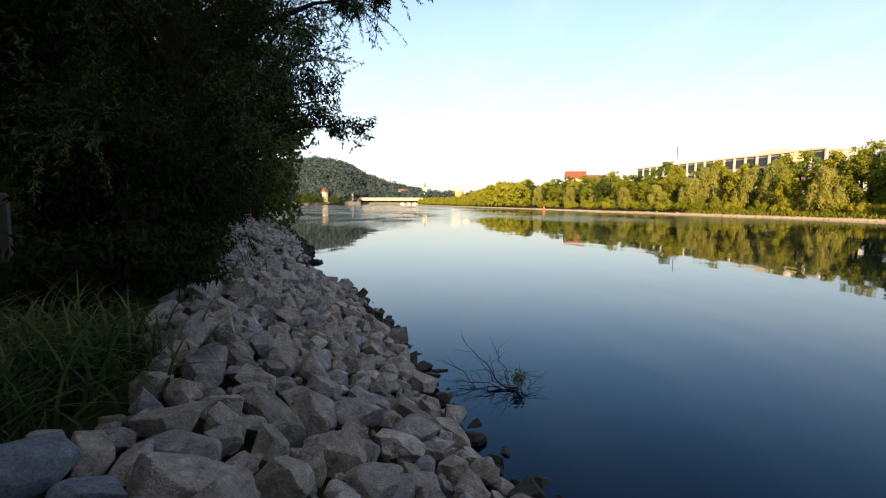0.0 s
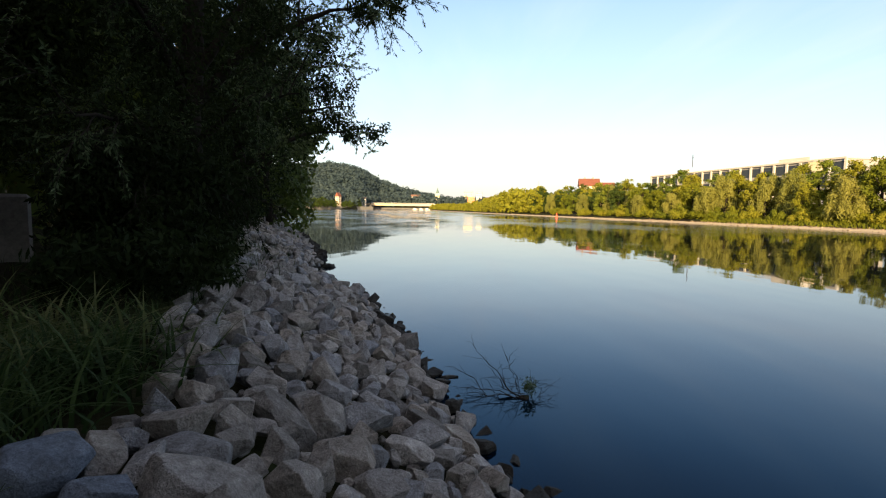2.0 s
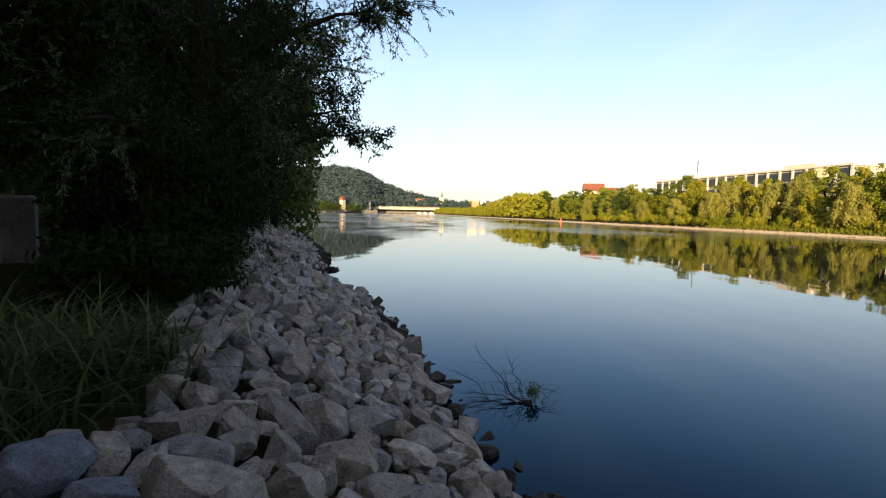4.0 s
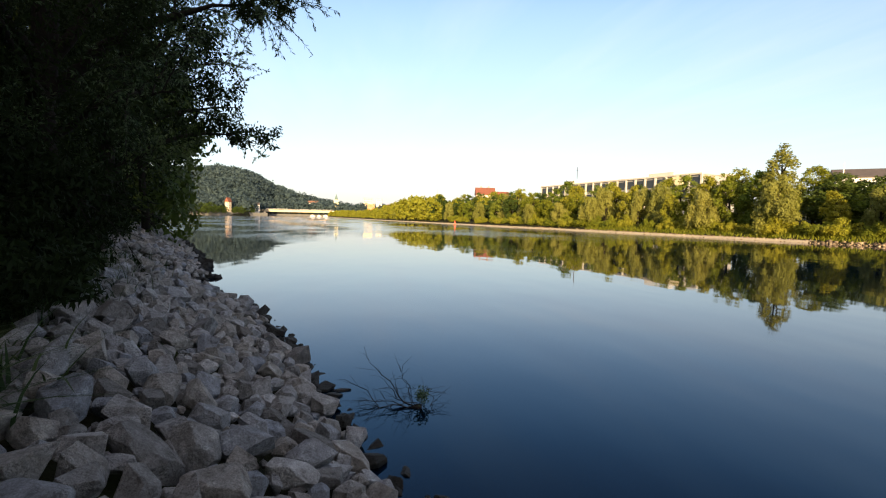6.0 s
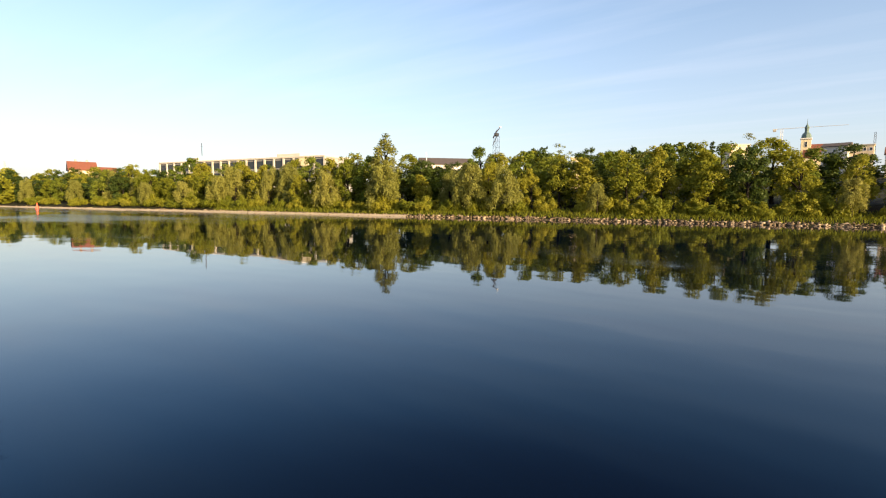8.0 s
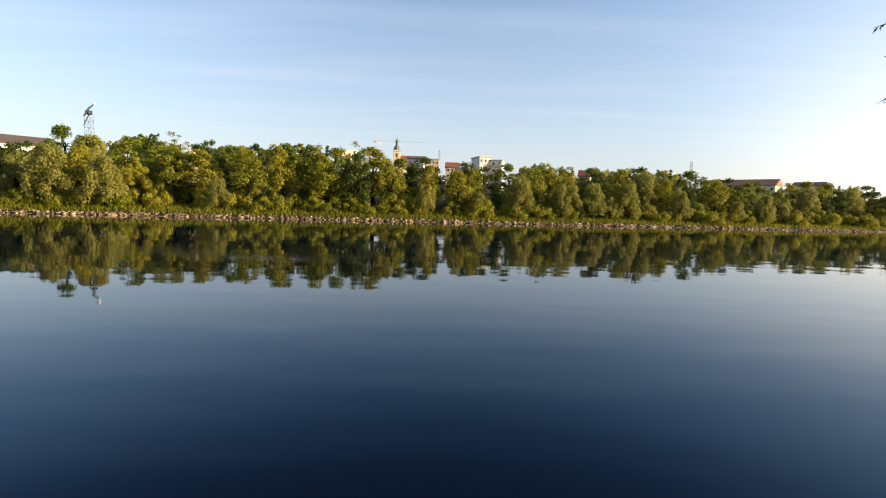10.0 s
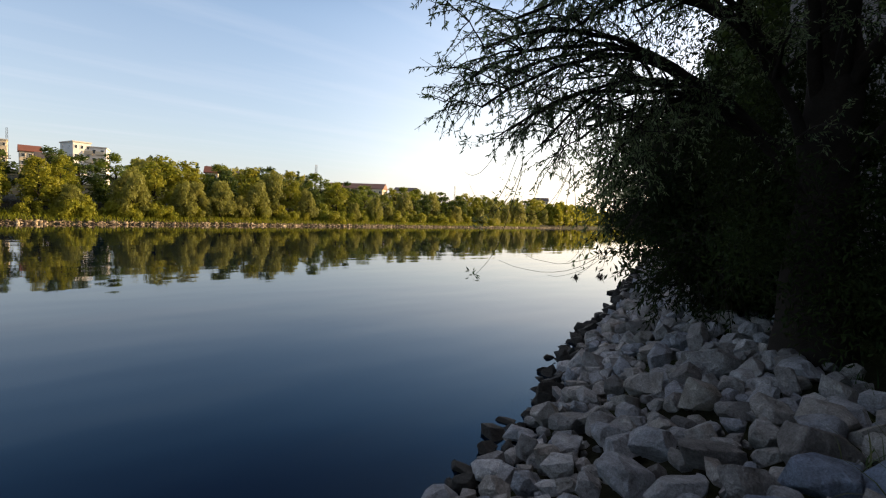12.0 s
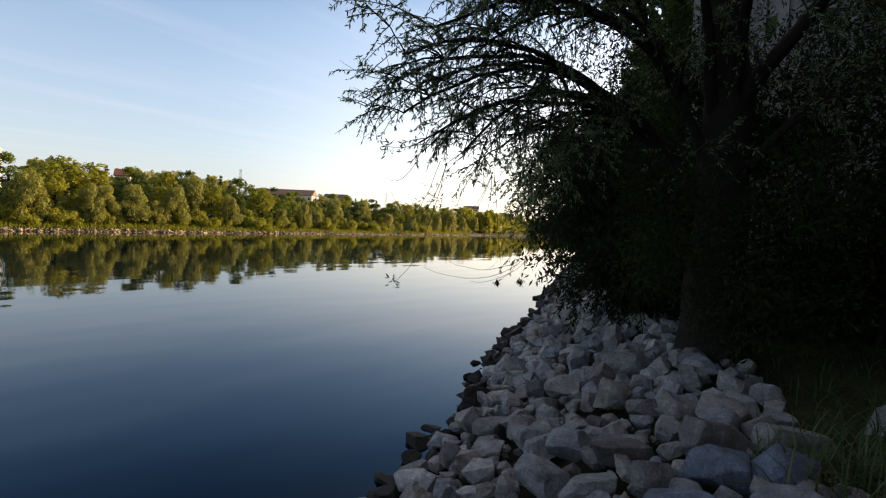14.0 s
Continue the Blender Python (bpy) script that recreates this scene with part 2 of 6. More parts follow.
def stone_material(name, tones, per_island, rough=0.85):
    """Quarried riprap: grey to tan by stone, speckled grain, paler scuffed patches."""
    m, n, l, b = mat(name)
    co = n.new("ShaderNodeTexCoord")
    if per_island:
        pick = n.new("ShaderNodeNewGeometry").outputs["Random Per Island"]
    else:
        pick = n.new("ShaderNodeObjectInfo").outputs["Random"]
    k = len(tones) - 1
    r = ramp(n, [(i / k, c) for i, c in enumerate(tones)])
    l.new(pick, r.inputs[0])
    geo = n.new("ShaderNodeNewGeometry")
    mid = noise_tex(n, l, 8.0, 10, 0.68, geo.outputs["Position"])
    fine = noise_tex(n, l, 60, 4, 0.8, geo.outputs["Position"])
    rm = ramp(n, [(0.28, (0.30, 0.28, 0.26)), (0.42, (0.82, 0.81, 0.79)), (0.58, (1.10, 1.10, 1.10)), (0.70, (1.65, 1.65, 1.62))])
    l.new(mid.outputs["Fac"], rm.inputs[0])
    m1 = n.new("ShaderNodeMixRGB"); m1.blend_type = "MULTIPLY"; m1.inputs[0].default_value = 1
    l.new(r.outputs[0], m1.inputs[1]); l.new(rm.outputs[0], m1.inputs[2])
    rf = ramp(n, [(0.34, (0.48, 0.48, 0.48)), (0.62, (1.36, 1.36, 1.36))])
    l.new(fine.outputs["Fac"], rf.inputs[0])
    m2 = n.new("ShaderNodeMixRGB"); m2.blend_type = "MULTIPLY"; m2.inputs[0].default_value = 0.55
    l.new(m1.outputs[0], m2.inputs[1]); l.new(rf.outputs[0], m2.inputs[2])
    l.new(m2.outputs[0], b.inputs["Base Color"])
    b.inputs["Roughness"].default_value, b.inputs["Specular IOR Level"].default_value = rough, 0.2
    hm = n.new("ShaderNodeMath"); hm.operation = "MULTIPLY_ADD"; hm.inputs[1].default_value = 0.11
    l.new(fine.outputs["Fac"], hm.inputs[0]); l.new(mid.outputs["Fac"], hm.inputs[2])
    bump(n, l, b, hm.outputs[0], 1.0, 0.12)
    return m


def water_material():
    """Calm river: sharp reflection broken by long low ripples, with riffled patches; dark, slightly clear body."""
    m, n, l, b = mat("river_water")
    n.remove(b)
    geo = n.new("ShaderNodeNewGeometry")
    mp1 = n.new("ShaderNodeMapping"); mp1.inputs["Rotation"].default_value = (0, 0, radians(-20)); mp1.inputs["Scale"].default_value = (1.0, 0.45, 1)
    l.new(geo.outputs["Position"], mp1.inputs[0])
    w1 = noise_tex(n, l, 0.55, 1.5, 0.5, mp1.outputs[0])
    w2 = noise_tex(n, l, 2.4, 2, 0.5, mp1.outputs[0])
    patch = noise_tex(n, l, 0.06, 3, 0.6, mp1.outputs[0])
    # livelier water where the current comes round the bend up the river
    sep = n.new("ShaderNodeSeparateXYZ")
    l.new(geo.outputs["Position"], sep.inputs[0])
    flow = n.new("ShaderNodeMapRange"); flow.interpolation_type = "SMOOTHSTEP"
    flow.inputs["From Min"].default_value, flow.inputs["From Max"].default_value, flow.inputs["To Max"].default_value = 22.0, 80.0, 0.17
    flow.inputs["To Min"].default_value = -0.10
    l.new(sep.outputs["Y"], flow.inputs["Value"])
    add = n.new("ShaderNodeMath"); add.operation = "ADD"
    l.new(patch.outputs["Fac"], add.inputs[0]); l.new(flow.outputs["Result"], add.inputs[1])
    pr = ramp(n, [(0.58, (0.0, 0.0, 0.0)), (0.66, (3.6, 3.6, 3.6))])
    l.new(add.outputs[0], pr.inputs[0])
    w2m = n.new("ShaderNodeMath"); w2m.operation = "MULTIPLY"
    l.new(w2.outputs["Fac"], w2m.inputs[0]); l.new(pr.outputs[0], w2m.inputs[1])
    w2s = n.new("ShaderNodeMath"); w2s.operation = "MULTIPLY"; w2s.inputs[1].default_value = 0.13
    l.new(w2m.outputs[0], w2s.inputs[0])
    hs = n.new("ShaderNodeMath"); hs.operation = "MULTIPLY_ADD"; hs.inputs[1].default_value = 0.45
    l.new(w1.outputs["Fac"], hs.inputs[0]); l.new(w2s.outputs[0], hs.inputs[2])
    bp = n.new("ShaderNodeBump"); bp.inputs["Strength"].default_value = 0.24; bp.inputs["Distance"].default_value = 0.10
    l.new(hs.outputs[0], bp.inputs["Height"])
    gl = n.new("ShaderNodeBsdfGlossy"); blur = n.new("ShaderNodeMapRange")
    blur.inputs["To Min"].default_value, blur.inputs["To Max"].default_value = 0.03, 0.13
    rr = ramp(n, [(0.54, (0, 0, 0)), (0.70, (1, 1, 1))])
    l.new(add.outputs[0], rr.inputs[0]); l.new(rr.outputs[0], blur.inputs["Value"]); l.new(blur.outputs["Result"], gl.inputs["Roughness"])
    l.new(bp.outputs[0], gl.inputs["Normal"])
    body = n.new("ShaderNodeBsdfDiffuse"); body.inputs["Color"].default_value = (0.0002, 0.004, 0.012, 1)
    clear = n.new("ShaderNodeBsdfTransparent"); clear.inputs["Color"].default_value = (0.30, 0.36, 0.34, 1)
    under = n.new("ShaderNodeMixShader"); under.inputs[0].default_value = 0.14
    l.new(body.outputs[0], under.inputs[1]); l.new(clear.outputs[0], under.inputs[2])
    fr = n.new("ShaderNodeFresnel"); fr.inputs["IOR"].default_value = 1.30
    l.new(bp.outputs[0], fr.inputs["Normal"])
    # the steep gloss is blue, the grazing one clear
    steep = ramp(n, [(0.045, (0.42, 0.74, 1.0)), (0.30, (0.95, 0.96, 0.98))])
    l.new(fr.outputs[0], steep.inputs[0]); l.new(steep.outputs[0], gl.inputs["Color"])
    mx = n.new("ShaderNodeMixShader")
    l.new(fr.outputs[0], mx.inputs[0]); l.new(under.outputs[0], mx.inputs[1]); l.new(gl.outputs[0], mx.inputs[2])
    l.new(mx.outputs[0], n["Material Output"].inputs["Surface"])
    return m


M["ground"] = ground_material()
STONE_TONES = [(0.145, 0.142, 0.136), (0.27, 0.27, 0.264), (0.325, 0.31, 0.282), (0.31, 0.311, 0.308), (0.24, 0.265, 0.298), (0.45, 0.45, 0.44)]
M["stone"] = stone_material("riprap_stone", STONE_TONES, False)
M["stone_blue"] = stone_material("blue_grey_granite", [(0.155, 0.20, 0.265), (0.19, 0.235, 0.305)], False)
M["stone_rest"] = stone_material("riprap_stone_joined", STONE_TONES, True)
M["stone_wet"] = stone_material("wet_algae_stone", [(0.013, 0.014, 0.012), (0.024, 0.024, 0.021), (0.040, 0.039, 0.034)], False, 0.7)
M["stone_far"] = stone_material("far_riprap_stone", [(0.07, 0.052, 0.034), (0.17, 0.128, 0.085), (0.26, 0.20, 0.135), (0.46, 0.37, 0.25)], True)
M["water"] = water_material()


# ======== builders ========
def mesh_np(name, verts, faces, material=None, smooth=False):
    """A mesh from arrays of corners and of equal-sided faces."""
    me = bpy.data.meshes.new(name)
    verts, faces = np.asarray(verts, np.float32), np.asarray(faces, np.int32)
    k = faces.shape[1]
    me.vertices.add(len(verts)); me.vertices.foreach_set("co", verts.ravel())
    me.loops.add(faces.size); me.loops.foreach_set("vertex_index", faces.ravel())
    me.polygons.add(len(faces))
    me.polygons.foreach_set("loop_start", np.arange(0, faces.size, k, dtype=np.int32))
    me.update(calc_edges=True)
    me.validate()
    if smooth:
        me.polygons.foreach_set("use_smooth", np.ones(len(me.polygons), bool))
    if material:
        me.materials.append(material)
    return me


def part(name, data, material=None, parent=None, label="", place=None):
    """Links a bmesh or a mesh as one object under a thing or a part."""
    if isinstance(data, bmesh.types.BMesh):
        me = bpy.data.meshes.new(name)
        data.to_mesh(me); data.free()
    else:
        me = data
    if material and not me.materials:
        me.materials.append(material)
    ob = new(name, me)
    if parent:
        ob.parent = parent
    if place is not None:
        ob.matrix_basis = place
    if label:
        ob["label"] = label
    return ob


def thing(name, label, category, group="", place=None):
    ob = new(name)
    ob.empty_display_size = 0.3
    if place is not None:
        ob.matrix_basis = place
    return tagged(ob, label, category, group)


def box(bm, x0, x1, y0, y1, z0, z1, bevel=0.0):
    g = bmesh.ops.create_cube(bm, size=1)["verts"]
    for v in g:
        v.co = Vector((x0 + (v.co.x + 0.5) * (x1 - x0), y0 + (v.co.y + 0.5) * (y1 - y0), z0 + (v.co.z + 0.5) * (z1 - z0)))
    if bevel:
        es = list({e for v in g for e in v.link_edges})
        bmesh.ops.bevel(bm, geom=es, offset=bevel, segments=1, affect="EDGES")
    return bm


def boxed(*a, bevel=0.0):
    return box(bmesh.new(), *a, bevel=bevel)


def tubes(lines, sides=5):
    """Corners and quads of tapered tubes: lines of (points, radii)."""
    V, F, n0 = [], [], 0
    ang = np.arange(sides) * 2 * np.pi / sides
    ca, sa = np.cos(ang), np.sin(ang)
    for P, R in lines:
        P, R = np.asarray(P, float), np.asarray(R, float)
        T = np.gradient(P, axis=0)
        T /= np.linalg.norm(T, axis=1)[:, None] + 1e-9
        ref = np.array([0, 0, 1.0]) if abs(T[0, 2]) < 0.8 else np.array([1.0, 0, 0])
        U = np.cross(T, ref); U /= np.linalg.norm(U, axis=1)[:, None] + 1e-9
        W = np.cross(T, U)
        ring = P[:, None] + R[:, None, None] * (U[:, None] * ca[None, :, None] + W[:, None] * sa[None, :, None])
        V.append(ring.reshape(-1, 3))
        m = len(P)
        i, j = np.meshgrid(np.arange(m - 1), np.arange(sides), indexing="ij")
        a, b2 = n0 + i * sides + j, n0 + i * sides + (j + 1) % sides
        F.append(np.stack([a, b2, b2 + sides, a + sides], -1).reshape(-1, 4))
        n0 += m * sides
    return np.concatenate(V), np.concatenate(F)


def unit(v):
    return v / (np.linalg.norm(v, axis=-1, keepdims=True) + 1e-9)


def leaves(P, axis, length, width, rng, normal=None, plain=False):
    """Leaf blades at P along axis: pointed and four-cornered, or plain three-cornered for those far off."""
    n = len(P)
    a = unit(axis)
    s = unit(np.cross(a, normal if normal is not None else rng.normal(size=(n, 3))))
    L = np.broadcast_to(length, (n,))[:, None]
    W = np.broadcast_to(width, (n,))[:, None]
    dn = np.cross(a, s)
    if plain:
        V = np.stack([P + s * W * 0.7, P + a * L, P - s * W * 0.7], 1).reshape(-1, 3)
        return V, np.arange(3 * n).reshape(n, 3)
    V = np.stack([P, P + a * L * 0.45 + s * W * 0.5 + dn * W * 0.15, P + a * L, P + a * L * 0.45 - s * W * 0.5 + dn * W * 0.15], 1).reshape(-1, 3)
    return V, np.arange(4 * n).reshape(n, 4)


def spot(az, el, dist, eye=(0.0, 0.0, 2.6)):
    """The place at a bearing, an elevation and a level distance from the standing point."""
    a = radians(az)
    return Vector((eye[0] + dist * math.sin(a), eye[1] + dist * math.cos(a), eye[2] + dist * math.tan(radians(el))))

# ======== the lie of the land ========
SHORE_Y = np.array([-3000, -400, -25.5, -16.2, -11.9, -9.3, -7.7, -6.1, -4.7, -3.7, 0, 4.7, 6.2, 8.5, 11.8, 14.5, 17.3, 18.0, 18.8, 20.2, 21.2, 21.9, 22.8, 28, 48, 102, 600, 3000.0])
SHORE_X = np.array([1290, 174, 13.1, 9.05, 7.4, 6.4, 5.6, 4.85, 4.3, 4.0, 2.6, 0.85, 0.3, -0.35, -1.4, -2.3, -3.85, -4.9, -6.2, -6.4, -5.5, -5.15, -5.9, -7.5, -14.6, -35.0, -187, -950])


def shore_x(y):
    return np.interp(y, SHORE_Y, SHORE_X)


def far_x(y):
    y = np.clip(y, -900, 900)
    return 76.15 - 0.2312 * y + 0.0001017 * y * y


def bank_z(q):
    """Height of the near bank q metres in from the water's edge."""
    return np.interp(q, [-30, -8, -2.5, 0, 0.8, 2.3, 2.9, 4.0, 9, 13, 20, 60, 300, 3000], [-5, -3.2, -1.1, -0.1, 0.27, 1.0, 1.18, 1.27, 1.55, 2.6, 5.0, 7, 14, 60])


def far_z(q):
    """Height of the far bank q metres in from its water's edge."""
    return np.interp(q, [-30, -8, 0, 1.2, 2.6, 6, 14, 40, 90, 160, 260, 400, 3000], [-5, -2, -0.15, 0.30, 0.70, 1.3, 2.6, 4.5, 7, 13, 19, 23, 40])


def build_ground():
    ys = np.unique(np.concatenate([np.arange(-30, 40, 0.6), np.arange(-160, 260, 5), np.arange(-900, 900, 40), [-3000, -1500, 1500, 3000]]))
    qn = np.array([3000, 1200, 500, 250, 120, 60, 35, 24, 18, 15, 13, 11, 9.5, 8.5, 7.5, 6.7, 6, 5.4, 4.8, 4.3, 3.9, 3.5, 3.2, 2.9, 2.6, 2.3, 2, 1.6, 1.2, 0.8, 0.4, 0, -0.5, -1, -2, -3.5, -6, -12, -25])
    qf = np.array([-25, -8, -3, 0, 0.6, 1.2, 1.9, 2.6, 4, 6, 9, 14, 24, 40, 65, 90, 125, 160, 210, 260, 400, 700, 1500, 3000])
    rng = np.random.default_rng(3)
    rows = []
    for y in ys:
        ax = shore_x(y) - qn * 1.07
        az = bank_z(qn) - np.interp(qn, [0.0, 0.4, 2.9, 3.3], [0, 0.12, 0.12, 0]) * (-40 < y < 70) + (rng.normal(size=len(qn)) * 0.03 * (np.abs(qn) < 40))
        bx = far_x(y) + qf * 1.03
        bz = far_z(qf)
        if y > 740 or y < -1000:
            az, bz = np.maximum(az, 3.0), np.maximum(bz, 3.0)
        rows.append(np.stack([np.r_[ax, bx], np.full(len(qn) + len(qf), y), np.r_[az, bz]], -1))
    V = np.array(rows)
    r, c = V.shape[:2]
    i, j = np.meshgrid(np.arange(r - 1), np.arange(c - 1), indexing="ij")
    a = i * c + j
    F = np.stack([a, a + 1, a + c + 1, a + c], -1).reshape(-1, 4)
    ob = part("ground", mesh_np("ground", V.reshape(-1, 3), F, M["ground"], True))
    return tagged(ob, "river banks of dark soil, leaf litter and rough grass", "ground", kind="structure")


ground = build_ground()

bm = bmesh.new()
bmesh.ops.create_grid(bm, x_segments=40, y_segments=40, size=2900)
water = tagged(part("water", bm, M["water"]), "calm dark blue river with mirror-like reflections and faint ripples", "river", kind="structure")


# ---- stones ----
def stone_mesh(seed, cuts=9, bevel=0.035):
    """A quarried block about one metre across: a skewed box whose corners and edges are split off along planes."""
    rng = np.random.default_rng(seed)
    N, D = [], []
    for axis in range(3):
        for sign in (-1, 1):
            v = rng.normal(size=3) * 0.17
            v[axis] = sign
            N.append(v); D.append(0.5 * rng.uniform(0.84, 1.0))
    for _ in range(cuts):
        v = rng.choice([-1.0, 1.0], 3) * rng.uniform(0.15, 1.0, 3)
        N.append(v); D.append(0.5 * rng.uniform(0.86, 1.12))
    N, D = unit(np.array(N)), np.array(D)
    corners = []
    for i in range(len(N)):
        for j in range(i):
            for k in range(j):
                A = N[[i, j, k]]
                if abs(np.linalg.det(A)) > 0.05:
                    p = np.linalg.solve(A, D[[i, j, k]])
                    if (N @ p <= D + 1e-6).all():
                        corners.append(p)
    bm = bmesh.new()
    for c in corners:
        bm.verts.new(c)
    bmesh.ops.remove_doubles(bm, verts=bm.verts, dist=0.03)
    bmesh.ops.convex_hull(bm, input=bm.verts)
    bmesh.ops.delete(bm, geom=[v for v in bm.verts if not v.link_faces], context="VERTS")
    bmesh.ops.dissolve_limit(bm, angle_limit=radians(7), verts=bm.verts, edges=bm.edges)
    if bevel:
        bmesh.ops.bevel(bm, geom=list(bm.edges), offset=bevel, segments=1, affect="EDGES", clamp_overlap=True)
    bmesh.ops.triangulate(bm, faces=bm.faces)
    return bm


def worn_normals(me):
    """Shades the wide faces flat and rolls the light round the worn edges between them."""
    n = len(me.vertices)
    V = np.empty(n * 3); me.vertices.foreach_get("co", V); V = V.reshape(-1, 3)
    T = np.empty(len(me.loops), np.int32); me.loops.foreach_get("vertex_index", T); T = T.reshape(-1, 3)
    fn = np.cross(V[T[:, 1]] - V[T[:, 0]], V[T[:, 2]] - V[T[:, 0]])
    fn *= np.linalg.norm(fn, axis=1)[:, None] ** 0.5
    vn = np.zeros((n, 3))
    for k in range(3):
        np.add.at(vn, T[:, k], fn)
    me.polygons.foreach_set("use_smooth", np.ones(len(me.polygons), bool))
    me.normals_split_custom_set_from_vertices(unit(vn))
    return me


def mesh_arrays(bm):
    bm.verts.ensure_lookup_table()
    V = np.array([v.co[:] for v in bm.verts])
    F = np.array([[v.index for v in f.verts] for f in bm.faces])
    bm.free()
    return V, F


# the largest blocks: place, length, width, height, turn
HERO_UP = [(-1.98, 2.76, 0.58, 0.50, 0.40, 5), (-1.21, 2.84, 0.72, 0.40, 0.32, 0), (-1.47, 3.19, 0.60, 0.34, 0.27, 0), (-1.71, 3.50, 0.50, 0.30, 0.26, -8),
           (-1.43, 3.68, 0.34, 0.24, 0.22, 0), (-1.95, 4.55, 0.42, 0.36, 0.36, 60), (-1.27, 4.10, 0.70, 0.34, 0.26, -22), (-0.77, 3.90, 0.58, 0.34, 0.26, -10),
           (-0.90, 3.26, 0.40, 0.34, 0.30, -30), (-0.36, 4.66, 0.56, 0.32, 0.25, -12), (-0.49, 3.60, 0.38, 0.28, 0.28, -50), (0.07, 5.55, 0.62, 0.34, 0.27, -38),
           (-1.62, 2.66, 0.34, 0.26, 0.24, 20), (-0.14, 4.09, 0.30, 0.24, 0.20, 0), (-1.60, 4.68, 0.44, 0.32, 0.26, 5), (-1.16, 5.24, 0.42, 0.30, 0.25, -20)]
HERO_DOWN = [(1.03, -3.86, 0.50, 0.36, 0.28, 35), (1.71, -4.06, 0.46, 0.30, 0.24, 45), (1.69, -3.52, 0.42, 0.28, 0.24, 40), (1.36, -3.66, 0.36, 0.26, 0.24, 65),
             (2.49, -4.34, 0.46, 0.32, 0.28, 75), (3.50, -5.13, 0.52, 0.34, 0.28, 70), (1.55, -4.92, 0.36, 0.28, 0.24, 45), (1.22, -4.85, 0.46, 0.34, 0.32, -5),
             (0.72, -4.48, 0.62, 0.34, 0.25, 35), (0.08, -5.22, 0.38, 0.30, 0.27, 40), (2.45, -6.37, 0.54, 0.44, 0.37, 70), (0.72, -3.98, 0.42, 0.36, 0.30, 20),
             (3.76, -4.11, 0.32, 0.30, 0.28, 85), (4.78, -6.45, 0.50, 0.40, 0.34, 50), (6.43, -9.18, 0.32, 0.30, 0.28, 40), (1.11, -3.38, 0.42, 0.26, 0.22, 35)]
BLUE_GREY = {0, 12, 16, 27, 31}


def scatter_stones():
    """Riprap along the near bank: (y, q, size) chosen so that blocks pack without gaps, large ones first."""
    rng = np.random.default_rng(11)
    done = []
    grid = {}
    for (x, y, lx, ly, lz, turn) in HERO_UP + HERO_DOWN:
        for o in (-0.3, 0.0, 0.3):
            a, b = x + o * lx * math.cos(radians(turn)), y + o * lx * math.sin(radians(turn))
            grid.setdefault((int(a // 0.7), int(b // 0.7)), []).append((a, b, ly * 0.35))

    def free(x, y, r):
        cx, cy = int(x // 0.7), int(y // 0.7)
        for i in range(cx - 1, cx + 2):
            for j in range(cy - 1, cy + 2):
                for (a, b, s) in grid.get((i, j), ()):
                    if (a - x) ** 2 + (b - y) ** 2 < (0.90 * (r + s)) ** 2:
                        return False
        return True

    for lo, hi, tries in ((0.15, 0.19, 260), (0.11, 0.145, 3600), (0.075, 0.11, 28000), (0.035, 0.07, 80000)):
        for _ in range(tries):
            y = rng.uniform(-15, 26)
            q = rng.uniform(-0.16, 3.35) + rng.normal() * 0.06
            r = rng.uniform(lo, hi)
            if 3.2 < y < 5.6 and q > 2.95 + 0.25 * abs(y - 4.2):
                continue
            if q < 0.4 and r > 0.18 or q < -0.05 and r < 0.09:
                continue
            x = shore_x(y) - 1.07 * q
            if free(x, y, r):
                grid.setdefault((int(x // 0.7), int(y // 0.7)), []).append((x, y, r))
                done.append((x, y, q, r))
    return done


